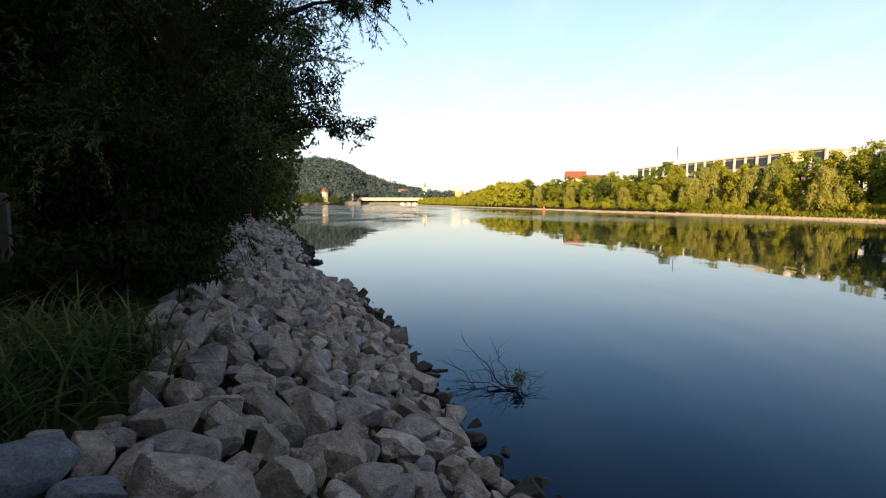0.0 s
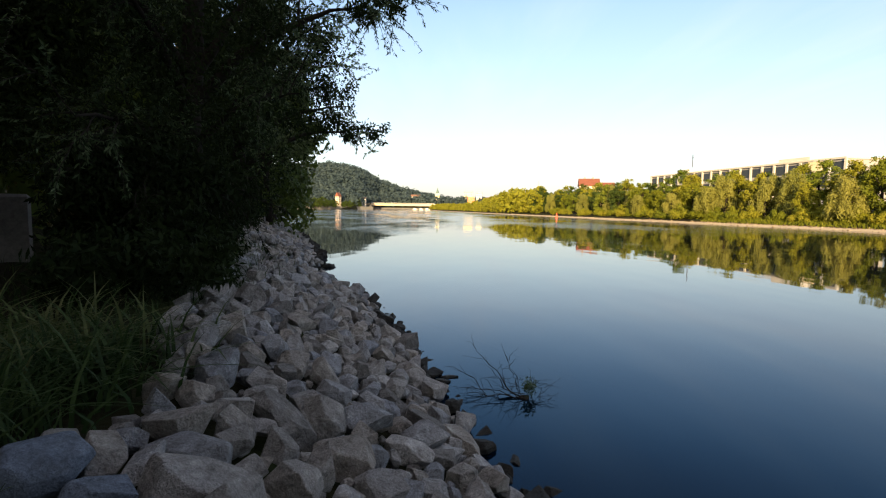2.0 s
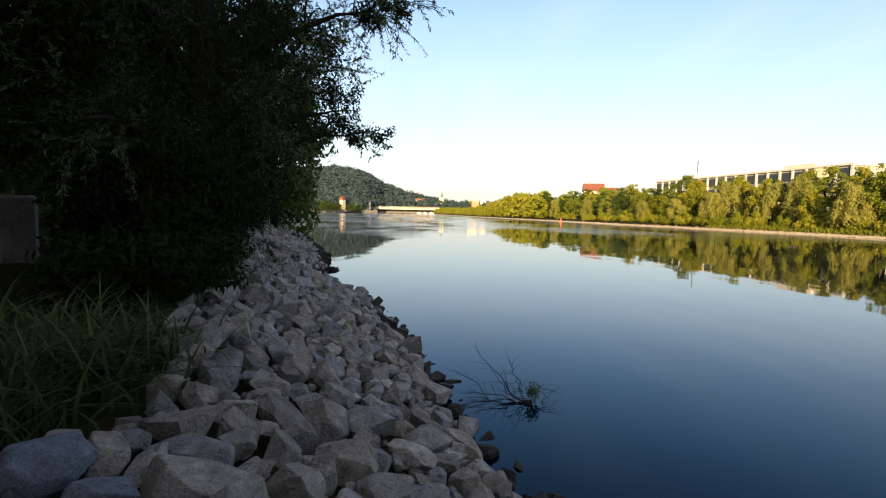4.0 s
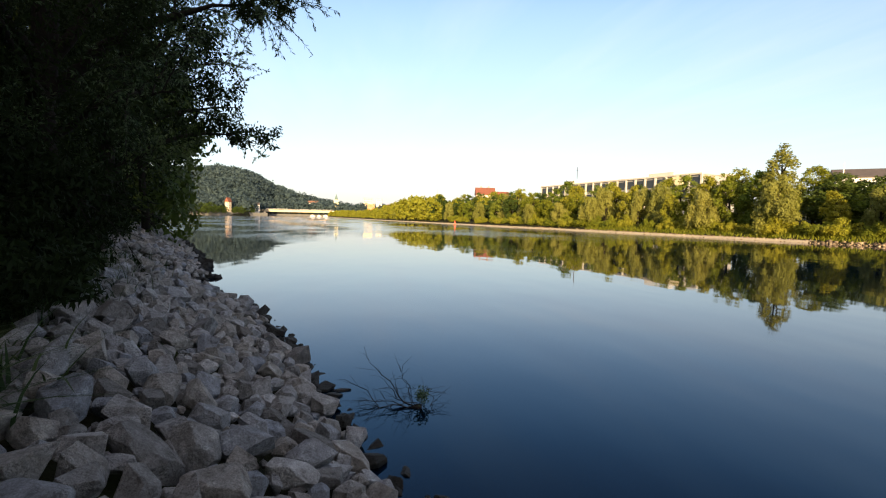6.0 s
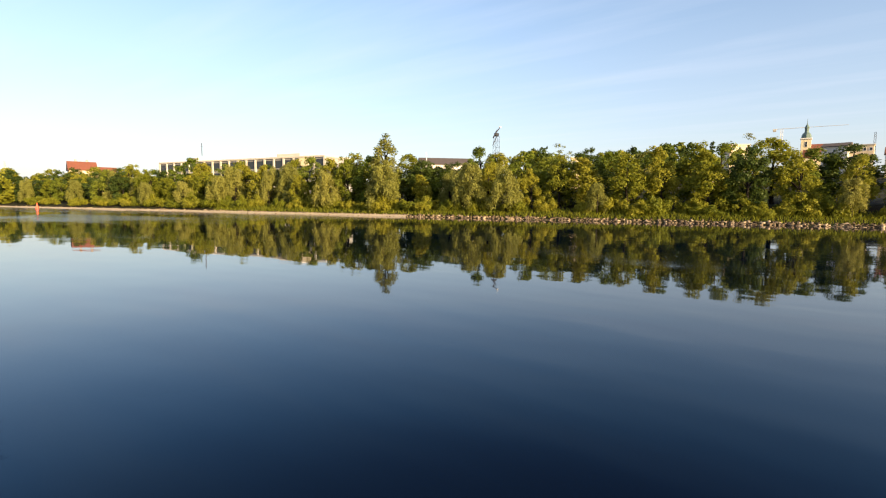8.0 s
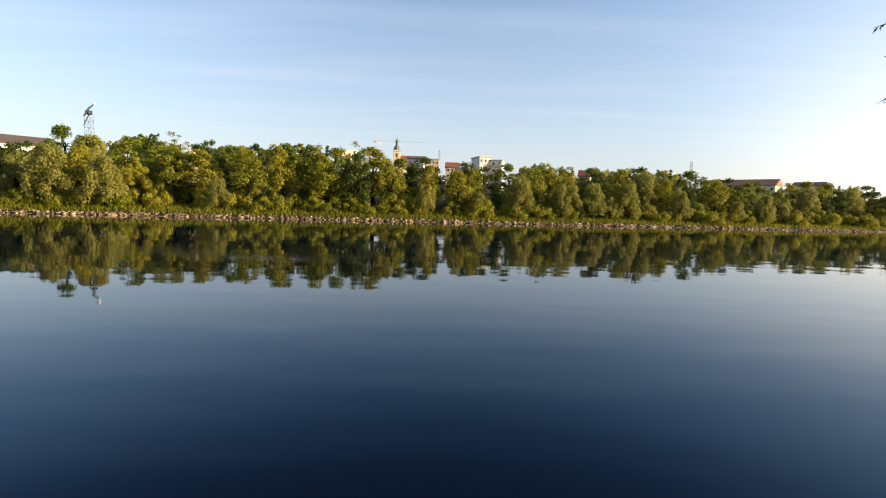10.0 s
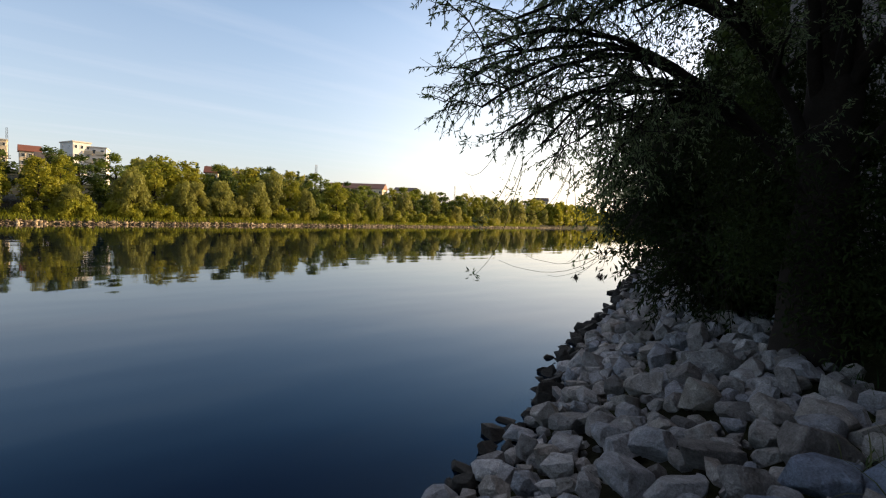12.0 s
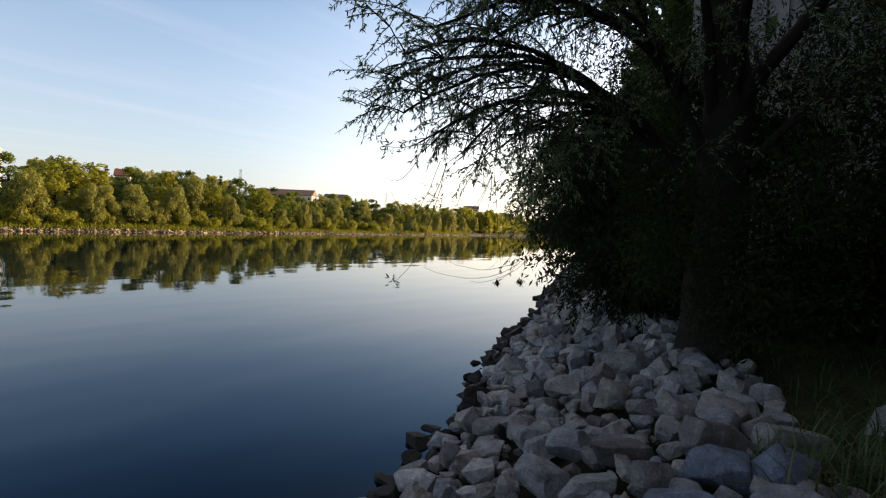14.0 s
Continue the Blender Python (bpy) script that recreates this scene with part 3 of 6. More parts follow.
def build_riprap():
    kinds = [stone_mesh(100 + i) for i in range(14)]
    meshes, arrays, coarse = [], [], []
    for i, b in enumerate(kinds):
        me = bpy.data.meshes.new("stone")
        b.to_mesh(me)
        me.materials.append(M["stone"])
        worn_normals(me)
        meshes.append(me)
        wet = me.copy(); wet.materials.clear(); wet.materials.append(M["stone_wet"])
        meshes.append(wet)
        arrays.append(mesh_arrays(b))
        coarse.append(mesh_arrays(stone_mesh(100 + i, 4, 0)))
    blue = []
    for me in meshes[::2]:
        b = me.copy(); b.materials.clear(); b.materials.append(M["stone_blue"]); blue.append(b)
    rng = np.random.default_rng(5)
    spots = scatter_stones()
    order = sorted(spots, key=lambda s: min(math.hypot(s[0] + 0.6, s[1] - 4.8), math.hypot(s[0] - 2.6, s[1] + 4.8)))
    base = thing("riprap", "angular grey and tan quarry stones heaped along the water's edge", "stones")
    base["kind"] = "structure"
    for k, (x, y, lx, ly, lz, turn) in enumerate(HERO_UP + HERO_DOWN):
        q = (shore_x(y) - x) / 1.07
        tilt = Matrix.Rotation(-0.35, 4, "Z") @ Matrix.Rotation(math.atan(0.42) * (q < 2.6), 4, "Y") @ Euler((rng.normal() * 0.15, rng.normal() * 0.15, radians(turn) + 0.35)).to_matrix().to_4x4()
        part("stone", blue[k % 14] if k in BLUE_GREY else meshes[2 * (k % 14) + int(q < 0.3)], None, base, place=Matrix.Translation((x, y, float(bank_z(q)) + lz * 0.26)) @ tilt @ Matrix.Diagonal((lx * 0.80, ly * 0.80, lz * 0.80, 1)))
    rounded = bpy.data.meshes.new("stone")
    b = stone_mesh(300, 30, 0.05); b.to_mesh(rounded); b.free()
    rounded.materials.append(M["stone_blue"])
    boulder = next(o for o in base.children if o.data in blue)
    boulder.data = worn_normals(rounded)
    wetV, wetF, dryV, dryF = [], [], [], []
    nw = nd = 0
    for n, (x, y, q, r) in enumerate(order):
        k = int(rng.integers(len(arrays)))
        sc = Vector((r * rng.uniform(1.75, 2.4), r * rng.uniform(1.4, 1.8), r * rng.uniform(1.15, 1.7)))
        slope = math.atan(0.45) * (0.3 < q < 2.8)
        tilt = Matrix.Rotation(-0.35, 4, "Z") @ Matrix.Rotation(slope, 4, "Y") @ Euler((rng.normal() * 0.42, rng.normal() * 0.42, rng.uniform(0, 6.28))).to_matrix().to_4x4()
        m = Matrix.Translation((x, y, float(bank_z(q)) + (r - 0.085) * 1.15 + rng.uniform(-0.02, 0.05))) @ tilt @ Matrix.Diagonal((*sc, 1))
        wet = q < 0.12 + 0.28 * rng.random()
        if n < 280:
            part("stone", meshes[2 * k + int(wet)], None, base, place=m)
        else:
            V, F = arrays[k] if -9 < y < 13 else coarse[k]
            A = np.array(m)
            W = V @ A[:3, :3].T + A[:3, 3]
            if wet:
                wetV.append(W); wetF.append(F + nw); nw += len(V)
            else:
                dryV.append(W); dryF.append(F + nd); nd += len(V)
    # the run of riprap that goes on up and down the river
    for n in range(2600):
        if n < 1900:
            y, q = 26 + 44 * rng.random() ** 1.4, rng.uniform(-0.3, 3.8)
        else:
            y, q = -15 - 25 * rng.random(), rng.uniform(-0.3, 3.2)
        r = rng.uniform(0.11, 0.22)
        k = int(rng.integers(len(arrays)))
        m = Matrix.Translation((shore_x(y) - 1.07 * q, y, float(bank_z(q)) + r * 0.4)) @ Euler(rng.uniform(0, 6.28, 3)).to_matrix().to_4x4() @ Matrix.Diagonal((r * 2.8, r * 2.1, r * 1.7, 1))
        A = np.array(m)
        V, F = coarse[k]
        W = V @ A[:3, :3].T + A[:3, 3]
        if q < 0.3:
            wetV.append(W); wetF.append(F + nw); nw += len(V)
        else:
            dryV.append(W); dryF.append(F + nd); nd += len(V)
    wet_m = M["stone_wet"]
    o = part("stones_rest", worn_normals(mesh_np("stones_rest", np.concatenate(dryV), np.concatenate(dryF), M["stone_rest"])), None, base)
    o["kind"] = "stuff"
    o = part("wet_stones_rest", worn_normals(mesh_np("wet_stones_rest", np.concatenate(wetV), np.concatenate(wetF), wet_m)), None, base, "dark wet stones at the waterline")
    o["kind"] = "stuff"
    return coarse


def build_far_riprap(arrays):
    rng = np.random.default_rng(8)
    V_, F_, n0 = [], [], 0
    for n in range(8500):
        y = rng.uniform(-170, 240)
        if y > 130 and rng.random() < 0.5:
            continue
        q = -0.05 + 1.5 * rng.random() ** 1.3
        r = 0.045 + 0.12 * rng.random() ** 2
        k = int(rng.integers(len(arrays)))
        m = Matrix.Translation((far_x(y) + 1.03 * q, y, float(far_z(q)) + r * 0.25)) @ Euler((rng.normal() * 0.3, rng.normal() * 0.3, rng.uniform(0, 6.28))).to_matrix().to_4x4() @ Matrix.Diagonal((r * 3.2, r * 2.3, r * 1.3, 1))
        A = np.array(m)
        V, F = arrays[k]
        V_.append(V @ A[:3, :3].T + A[:3, 3]); F_.append(F + n0); n0 += len(V)
    ob = part("far_riprap", mesh_np("far_riprap", np.concatenate(V_), np.concatenate(F_), M["stone_far"]))
    tagged(ob, "pale sunlit riprap stones along the opposite bank", "stones", kind="stuff")
    # the paved towpath edge that goes on up the river
    ys = np.arange(60, 700, 10.0)
    prof = np.array([(0.0, -0.1), (0.2, 0.2), (1.5, 0.36), (2.2, 0.44), (2.8, 0.46), (3.0, 0.1)])
    V = np.array([[(far_x(y) + a, y, z) for a, z in prof] for y in ys]).reshape(-1, 3)
    c = len(prof)
    i, j = np.meshgrid(np.arange(len(ys) - 1), np.arange(c - 1), indexing="ij")
    a = i * c + j
    ob = part("bank_edge", mesh_np("bank_edge", V, np.stack([a, a + 1, a + c + 1, a + c], -1).reshape(-1, 4), M["edge"]))
    tagged(ob, "pale stone-paved foot of the opposite river bank", "bank edge", kind="structure")

# ======== the opposite bank: trees ========
def crown_cloud(rng, blobs, per, leaf, aspect=1.6, droop=0.0, fill=0.25):
    """Leaves on the shells of overlapping clumps; blobs: rows of x, y, z, radius, height factor."""
    P, A, N = [], [], []
    for (x, y, z, r, hf) in blobs:
        n = int(per * r * r * (0.6 + 0.4 * hf))
        d = unit(rng.normal(size=(n, 3)))
        d[:, 2] = np.where((d[:, 2] < -0.35) & (rng.random(n) < 0.6), -d[:, 2], d[:, 2])
        rad = r * np.where(rng.random(n) < fill, rng.uniform(0.4, 0.9, n), rng.normal(1.0, 0.13, n))
        p = d * rad[:, None]
        p[:, 2] *= hf
        P.append(p + [x, y, z]); N.append(d)
        a = rng.normal(size=(n, 3)) * 0.8
        a -= d * (0.75 * (a * d).sum(1) - 0.12)[:, None]
        a[:, 2] -= droop
        A.append(a)
    P, A, N = np.concatenate(P), np.concatenate(A), np.concatenate(N)
    s = leaf * rng.uniform(0.7, 1.35, len(P))
    return leaves(P, A, s * aspect, s, rng, N + rng.normal(size=N.shape) * 0.42, True)


def make_tree(name, seed, kind, material, label, detail=1.0):
    """A tree of unit height ten metres, at the origin: tapered trunk with limbs, and a crown of leaf clumps."""
    rng = np.random.default_rng(seed)
    H = 10.0
    blobs, lines = [], []
    if kind == "broad":
        w, lean = rng.uniform(2.4, 3.3), rng.normal(size=2) * 0.5
        for i in range(int(rng.integers(58, 72))):
            z = rng.uniform(0.06, 0.94)
            prof = math.sin(math.pi * min(1, z * 0.80 + 0.20)) ** 0.75
            a, rr = rng.uniform(0, 6.28), w * prof * rng.uniform(0.35, 1.0) ** 0.6
            r = rng.uniform(0.42, 1.0) * (1.12 - 0.42 * z)
            blobs.append((rr * math.cos(a) + lean[0] * z, rr * math.sin(a) + lean[1] * z, z * H, r, rng.uniform(0.85, 1.35)))
        for i in range(3):
            blobs.append((rng.normal() * 0.6 + lean[0], rng.normal() * 0.6 + lean[1], H * rng.uniform(0.88, 0.97), rng.uniform(0.3, 0.55), 1.3))
        per, leaf, asp, dr = 165 * detail, 0.19 / detail ** 0.5, 1.5, 0.15
    elif kind == "willow":
        w = rng.uniform(2.6, 3.4)
        for i in range(40):
            z = rng.uniform(0.12, 0.92)
            prof = (1 - z) ** 0.42 * 1.15
            a, rr = rng.uniform(0, 6.28), w * prof * rng.uniform(0.45, 1.0)
            blobs.append((rr * math.cos(a), rr * math.sin(a), z * H, rng.uniform(0.55, 1.0), rng.uniform(1.3, 2.1)))
        per, leaf, asp, dr = 185 * detail, 0.145 / detail ** 0.5, 2.6, 1.1
    elif kind == "tall":
        for i in range(48):
            z = rng.uniform(0.12, 0.97)
            a, rr = rng.uniform(0, 6.28), 1.9 * (1.02 - z) ** 0.55 * rng.uniform(0.2, 1.0)
            blobs.append((rr * math.cos(a), rr * math.sin(a), z * H, rng.uniform(0.4, 0.75) * (1.15 - 0.5 * z), 1.5))
        per, leaf, asp, dr = 420 * detail, 0.115 / detail ** 0.5, 1.9, 0.5
    elif kind == "open":
        for i in range(46):
            z = rng.uniform(0.22, 0.98)
            a, rr = rng.uniform(0, 6.28), 2.5 * math.sin(math.pi * min(1, z * 0.8 + 0.18)) ** 0.6 * rng.uniform(0.3, 1.0)
            blobs.append((rr * math.cos(a), rr * math.sin(a), z * H, rng.uniform(0.28, 0.55), 0.9))
        per, leaf, asp, dr = 190 * detail, 0.12 / detail ** 0.5, 1.7, 0.2
    elif kind == "conifer":
        for i in range(46):
            z = rng.uniform(0.1, 0.97)
            a, rr = rng.uniform(0, 6.28), 1.9 * (1 - z) * rng.uniform(0.5, 1.0)
            blobs.append((rr * math.cos(a), rr * math.sin(a), z * H, 0.35 + 0.5 * (1 - z), 0.6))
        per, leaf, asp, dr = 170 * detail, 0.16 / detail ** 0.5, 2.4, 0.3
    else:  # bush, ten metres wide and low
        for i in range(26):
            a, rr = rng.uniform(0, 6.28), 3.4 * math.sqrt(rng.random())
            blobs.append((rr * math.cos(a), rr * math.sin(a), rng.uniform(0.3, 3.2) * (1.1 - rr / 5), rng.uniform(0.6, 1.15), 0.9))
        per, leaf, asp, dr = 150 * detail, 0.20 / detail ** 0.5, 1.7, 0.0
    root = thing(name, label, "tree" if kind != "bush" else "bush")
    top = 0.78 * H if kind != "bush" else 1.5
    zs = np.linspace(-0.6, top, 9)
    wob = np.cumsum(rng.normal(size=(9, 2)) * 0.09, axis=0)
    trunk = np.column_stack([wob, zs])
    r0 = 0.26 if kind != "bush" else 0.09
    lines.append((trunk, np.linspace(r0, 0.05, 9)))
    for b in blobs[:9 if detail == 1.0 else 0]:
        e = np.array(b[:3])
        s = trunk[int(np.clip(np.searchsorted(zs, e[2] * 0.6), 1, 7))]
        t = np.linspace(0, 1, 5)[:, None]
        mid = s + (e - s) * t
        mid[:, 2] += 0.5 * np.sin(t[:, 0] * math.pi)
        lines.append((mid, np.linspace(0.1, 0.025, 5)))
    V, F = tubes(lines, 5)
    part("trunk", mesh_np("trunk", V, F, M["bark"], True), None, root)
    V, F = crown_cloud(rng, blobs, per, leaf, asp, dr)
    part("crown", mesh_np("crown", V, F, material), None, root)
    return root


B = [make_tree("tree", 20 + i, "broad", M[("leaf", "leaf_mid", "leaf", "leaf_dark", "leaf_mid")[i]], "leafy green broadleaf tree on the river bank") for i in range(5)]
W_ = [make_tree("willow_tree", 40 + i, "willow", M["leaf_willow"], "grey-green drooping willow by the water") for i in range(3)]
TALL = make_tree("tall_willow", 50, "tall", M["leaf_willow"], "tall slender pale willow rising over the bank trees")
OPEN = make_tree("open_tree", 52, "open", M["leaf_willow"], "thin-crowned pale tree on the slope")
CONE = make_tree("conifer", 54, "conifer", M["leaf_dark"], "dark pointed conifer on the hillside")
BUSH = [make_tree("bush", 56 + i, "bush", M["leaf"], "low green bush at the foot of the bank") for i in range(2)]
LOW = [make_tree("distant_tree", 60 + i, "broad" if i < 3 else "willow", M["leaf"] if i < 3 else M["leaf_willow"], "distant green riverside tree", 0.085) for i in range(4)]
SHADE = make_tree("tree", 66, "broad", M["leaf_dark"], "dark leafy tree in the wood behind the bank", 0.4)
used = set()
FAR_ROWS = []
R_T = random.Random(7)


def plant(src, x, y, z, height, wide=1.0, group="trees on the opposite bank"):
    """Stands a tree: the first call moves the pattern itself, later ones copy it. height: the tree's full height in metres."""
    s = height / 10.0
    m = Matrix.LocRotScale((x, y, z), Euler((0, 0, R_T.uniform(0, 6.28))), (s * wide, s * wide, s))
    if src.name in used:
        ob = copy_thing(src, m @ Matrix.Diagonal((1 / src.scale[0], 1 / src.scale[1], 1 / src.scale[2], 1)))
    else:
        used.add(src.name)
        src.matrix_basis = m
        ob = src
    ob["group"] = group
    return ob


# how high the tree tops stand over the horizon, by bearing
SKY_AZ = [-3, -1.7, 0, 2, 3.3, 5, 6.5, 10, 14, 17.8, 19.2, 21.5, 23, 24.2, 26, 28, 30, 32.5, 34, 35.5, 37, 38, 39.5, 42, 47, 49, 52, 54.7, 58, 60.6, 64, 66, 70.4, 72.3, 75.4, 78.2, 80.5, 83, 85, 86.5, 90.5, 92.5, 93.5, 96, 98.5, 100.8, 104, 107.7, 113.4, 116.5, 120.5, 126.8, 131, 134, 138.2, 143, 147, 150, 156]
SKY_EL = [0.45, 0.5, 0.6, 0.75, 1.1, 1.6, 2.3, 2.6, 2.7, 2.95, 3.2, 2.9, 3.0, 3.9, 4.0, 3.85, 4.0, 3.9, 4.6, 4.65, 4.0, 4.2, 5.45, 5.2, 5.2, 4.2, 4.7, 5.85, 5.7, 5.95, 5.5, 5.2, 5.8, 6.05, 6.2, 5.7, 5.6, 6.6, 5.8, 5.0, 5.15, 4.75, 4.95, 4.2, 4.7, 5.0, 4.5, 4.35, 4.6, 4.0, 3.4, 3.05, 2.8, 2.6, 2.35, 2.3, 1.9, 1.4, 1.0]


def top_z(x, y):
    az = math.degrees(math.atan2(x, y))
    return 2.6 + math.hypot(x, y) * math.tan(radians(float(np.interp(az, SKY_AZ, SKY_EL))))


def bank_place(y, q):
    return float(far_x(y)) + 1.03 * q, y, float(far_z(q))


def plant_bank():
    y = -165.0
    while y < 215:
        near = -120 < y < 160
        # back row: reaches the skyline
        x, yy, z = bank_place(y + R_T.uniform(-1.5, 1.5), R_T.uniform(12, 17))
        h = (top_z(x, yy) - z) * R_T.uniform(0.94, 1.07)
        az = math.degrees(math.atan2(x, yy))
        gap = 48.3 < az < 52.5
        if gap:
            h *= 0.8
        plant(R_T.choice(B), x, yy, z, h, R_T.uniform(1.0, 1.3) * min(1.4, 9.0 / h + 0.3))
        # middle row
        x, yy, z = bank_place(y + R_T.uniform(0.5, 3.5), R_T.uniform(6.5, 9.5))
        h = (top_z(x, yy) - z) * R_T.uniform(0.65, 0.97) * (0.75 if gap else 1)
        plant(R_T.choice(B[:4] + W_[:1]), x, yy, z, h, R_T.uniform(1.05, 1.35))
        # front row: willows and bushes over the stones
        x, yy, z = bank_place(y + R_T.uniform(-2, 2), R_T.uniform(3.6, 5.0))
        h = (top_z(x, yy) - z)
        u = R_T.random()
        if u < (0.42 if y < 10 else 0.30):
            plant(R_T.choice(W_), x, yy, z, h * R_T.uniform(0.45, 0.72), R_T.uniform(0.9, 1.2))
        elif u < 0.85:
            plant(R_T.choice(BUSH), x, yy, z, R_T.uniform(4.5, 7.5), R_T.uniform(0.9, 1.2), "bushes on the opposite bank")
        if near:
            x, yy, z = bank_place(y + 2.2 + R_T.uniform(-1, 1), R_T.uniform(4.2, 6.0))
            plant(R_T.choice(BUSH), x, yy, z, R_T.uniform(5.5, 9.0), R_T.uniform(0.7, 1.0), "bushes on the opposite bank")
        y += 5.2 if near else 6.5
    # willows that stand out along the water
    for az, share in ((19.3, 0.62), (22.6, 0.66), (25.9, 0.68), (37.0, 0.80), (43.2, 0.82), (52.8, 0.84), (57.0, 0.72), (94.8, 0.5), (99.6, 0.66), (104.0, 0.62), (107.3, 0.72)):
        for y in np.arange(-120, 230, 0.5):
            if abs(math.degrees(math.atan2(float(far_x(y)) + 4, y)) - az) < 0.6:
                x, yy, z = bank_place(float(y), 4.2)
                plant(R_T.choice(W_), x, yy, z, (top_z(x, yy) - z) * share, 1.15)
                break
    x, yy, z = bank_place(70.8, 8)
    plant(TALL, x, yy, z, 2.6 + math.hypot(x, yy) * math.tan(radians(7.25)) - z, 1.5)
    for az in (47.9, 48.9, 49.9, 50.9, 51.9):
        p = spot(az, 0, 106)
        plant(B[3], p.x, p.y, 2.2, 2.6 + 106 * math.tan(radians(4.3 + 0.25 * math.sin(az * 5))) - 2.2, 1.1)
    # thinner trees up and down the river, and on the slopes behind
    for n in range(90):
        y = 215 + 470 * (n / 90) + R_T.uniform(-3, 3)
        for q in (5, 13):
            x, yy, z = bank_place(y, q + R_T.uniform(-1.5, 1.5))
            h = max(2.5, (top_z(x, yy) - z) * R_T.uniform(0.55, 1.03))
            FAR_ROWS.append((R_T.randrange(4), x, yy, z, h, 1.25, R_T.uniform(0, 6.28)))
    for n in range(95):
        y = -165 - 560 * (n / 95) ** 1.2 + R_T.uniform(-3, 3)
        for q in (5, 14):
            x, yy, z = bank_place(y, q + R_T.uniform(-1.5, 1.5))
            h = max(2.5, (top_z(x, yy) - z) * R_T.uniform(0.55, 1.03))
            FAR_ROWS.append((R_T.randrange(4), x, yy, z, h, 1.2, R_T.uniform(0, 6.28)))
    for n in range(80):
        az, d = R_T.uniform(56, 124), R_T.uniform(150, 260)
        p = spot(az, 0, d)
        q = (p.x - float(far_x(p.y))) / 1.03
        z = float(far_z(q))
        el = float(np.interp(az, SKY_AZ, SKY_EL)) + R_T.uniform(-1.1, -0.1)
        h = 2.6 + d * math.tan(radians(el)) - z
        if 3 < h < 20 and not (63.8 < az < 67.5 or 76.5 < az < 92 or 94 < az < 99):
            plant(LOW[n % 4], p.x, p.y, z, h, R_T.uniform(1.0, 1.4), "trees on the hillside")
    for az, el, src, d in ((63.8, 6.5, OPEN, 135), (66.6, 6.0, B[3], 160), (78.4, 6.25, CONE, 190), (79.2, 5.8, CONE, 200), (82.2, 6.75, OPEN, 110), (60.5, 6.1, CONE, 150), (104.5, 4.8, CONE, 190), (111.5, 4.2, CONE, 200), (115.5, 4.5, CONE, 190), *((az, float(np.interp(az, SKY_AZ, SKY_EL)) + 0.12 + 0.12 * math.sin(az * 3), CONE, 215 + 25 * math.sin(az * 7)) for az in (101.5, 102.6, 105.6, 106.5, 108.2, 112.3, 114.3, 116.4, 117.9, 129.5, 131.8)), (74.2, 6.3, CONE, 175), (76.6, 6.25, SHADE, 180), (70.8, 6.05, SHADE, 170), (61.8, 6.2, SHADE, 150)):
        p = spot(az, 0, d)
        z = float(far_z((p.x - float(far_x(p.y))) / 1.03))
        plant(src, p.x, p.y, z, 2.6 + d * math.tan(radians(el)) - z, 1.6 if src is OPEN else 1.0, "trees on the hillside")


plant_bank()


def join_far_rows():
    """The uncountable rows of trees up and down the river, as one body of leaves and one of trunks."""
    for index, (nm, label, material) in enumerate((("distant_trunks", "trunks of the distant riverside wood", M["bark"]), ("distant_wood", "distant green wood lining the river", M["leaf"]))):
        V_, F_, n0 = [], [], 0
        for (k, x, y, z, h, wide, turn) in FAR_ROWS:
            me = next(c for c in LOW[k].children if c.name.startswith(("trunk", "crown")[index])).data
            V = np.empty(len(me.vertices) * 3, np.float32); me.vertices.foreach_get("co", V)
            F = np.empty(len(me.loops), np.int32); me.loops.foreach_get("vertex_index", F)
            s = h / 10
            c, t = math.cos(turn), math.sin(turn)
            V = V.reshape(-1, 3) * [s * wide, s * wide, s]
            V = np.stack([V[:, 0] * c - V[:, 1] * t + x, V[:, 0] * t + V[:, 1] * c + y, V[:, 2] + z], 1)
            V_.append(V); F_.append(F.reshape(-1, len(me.polygons[0].vertices)) + n0); n0 += len(V)
        tagged(part(nm, mesh_np(nm, np.concatenate(V_), np.concatenate(F_), material)), label, "trees", kind="stuff")


join_far_rows()


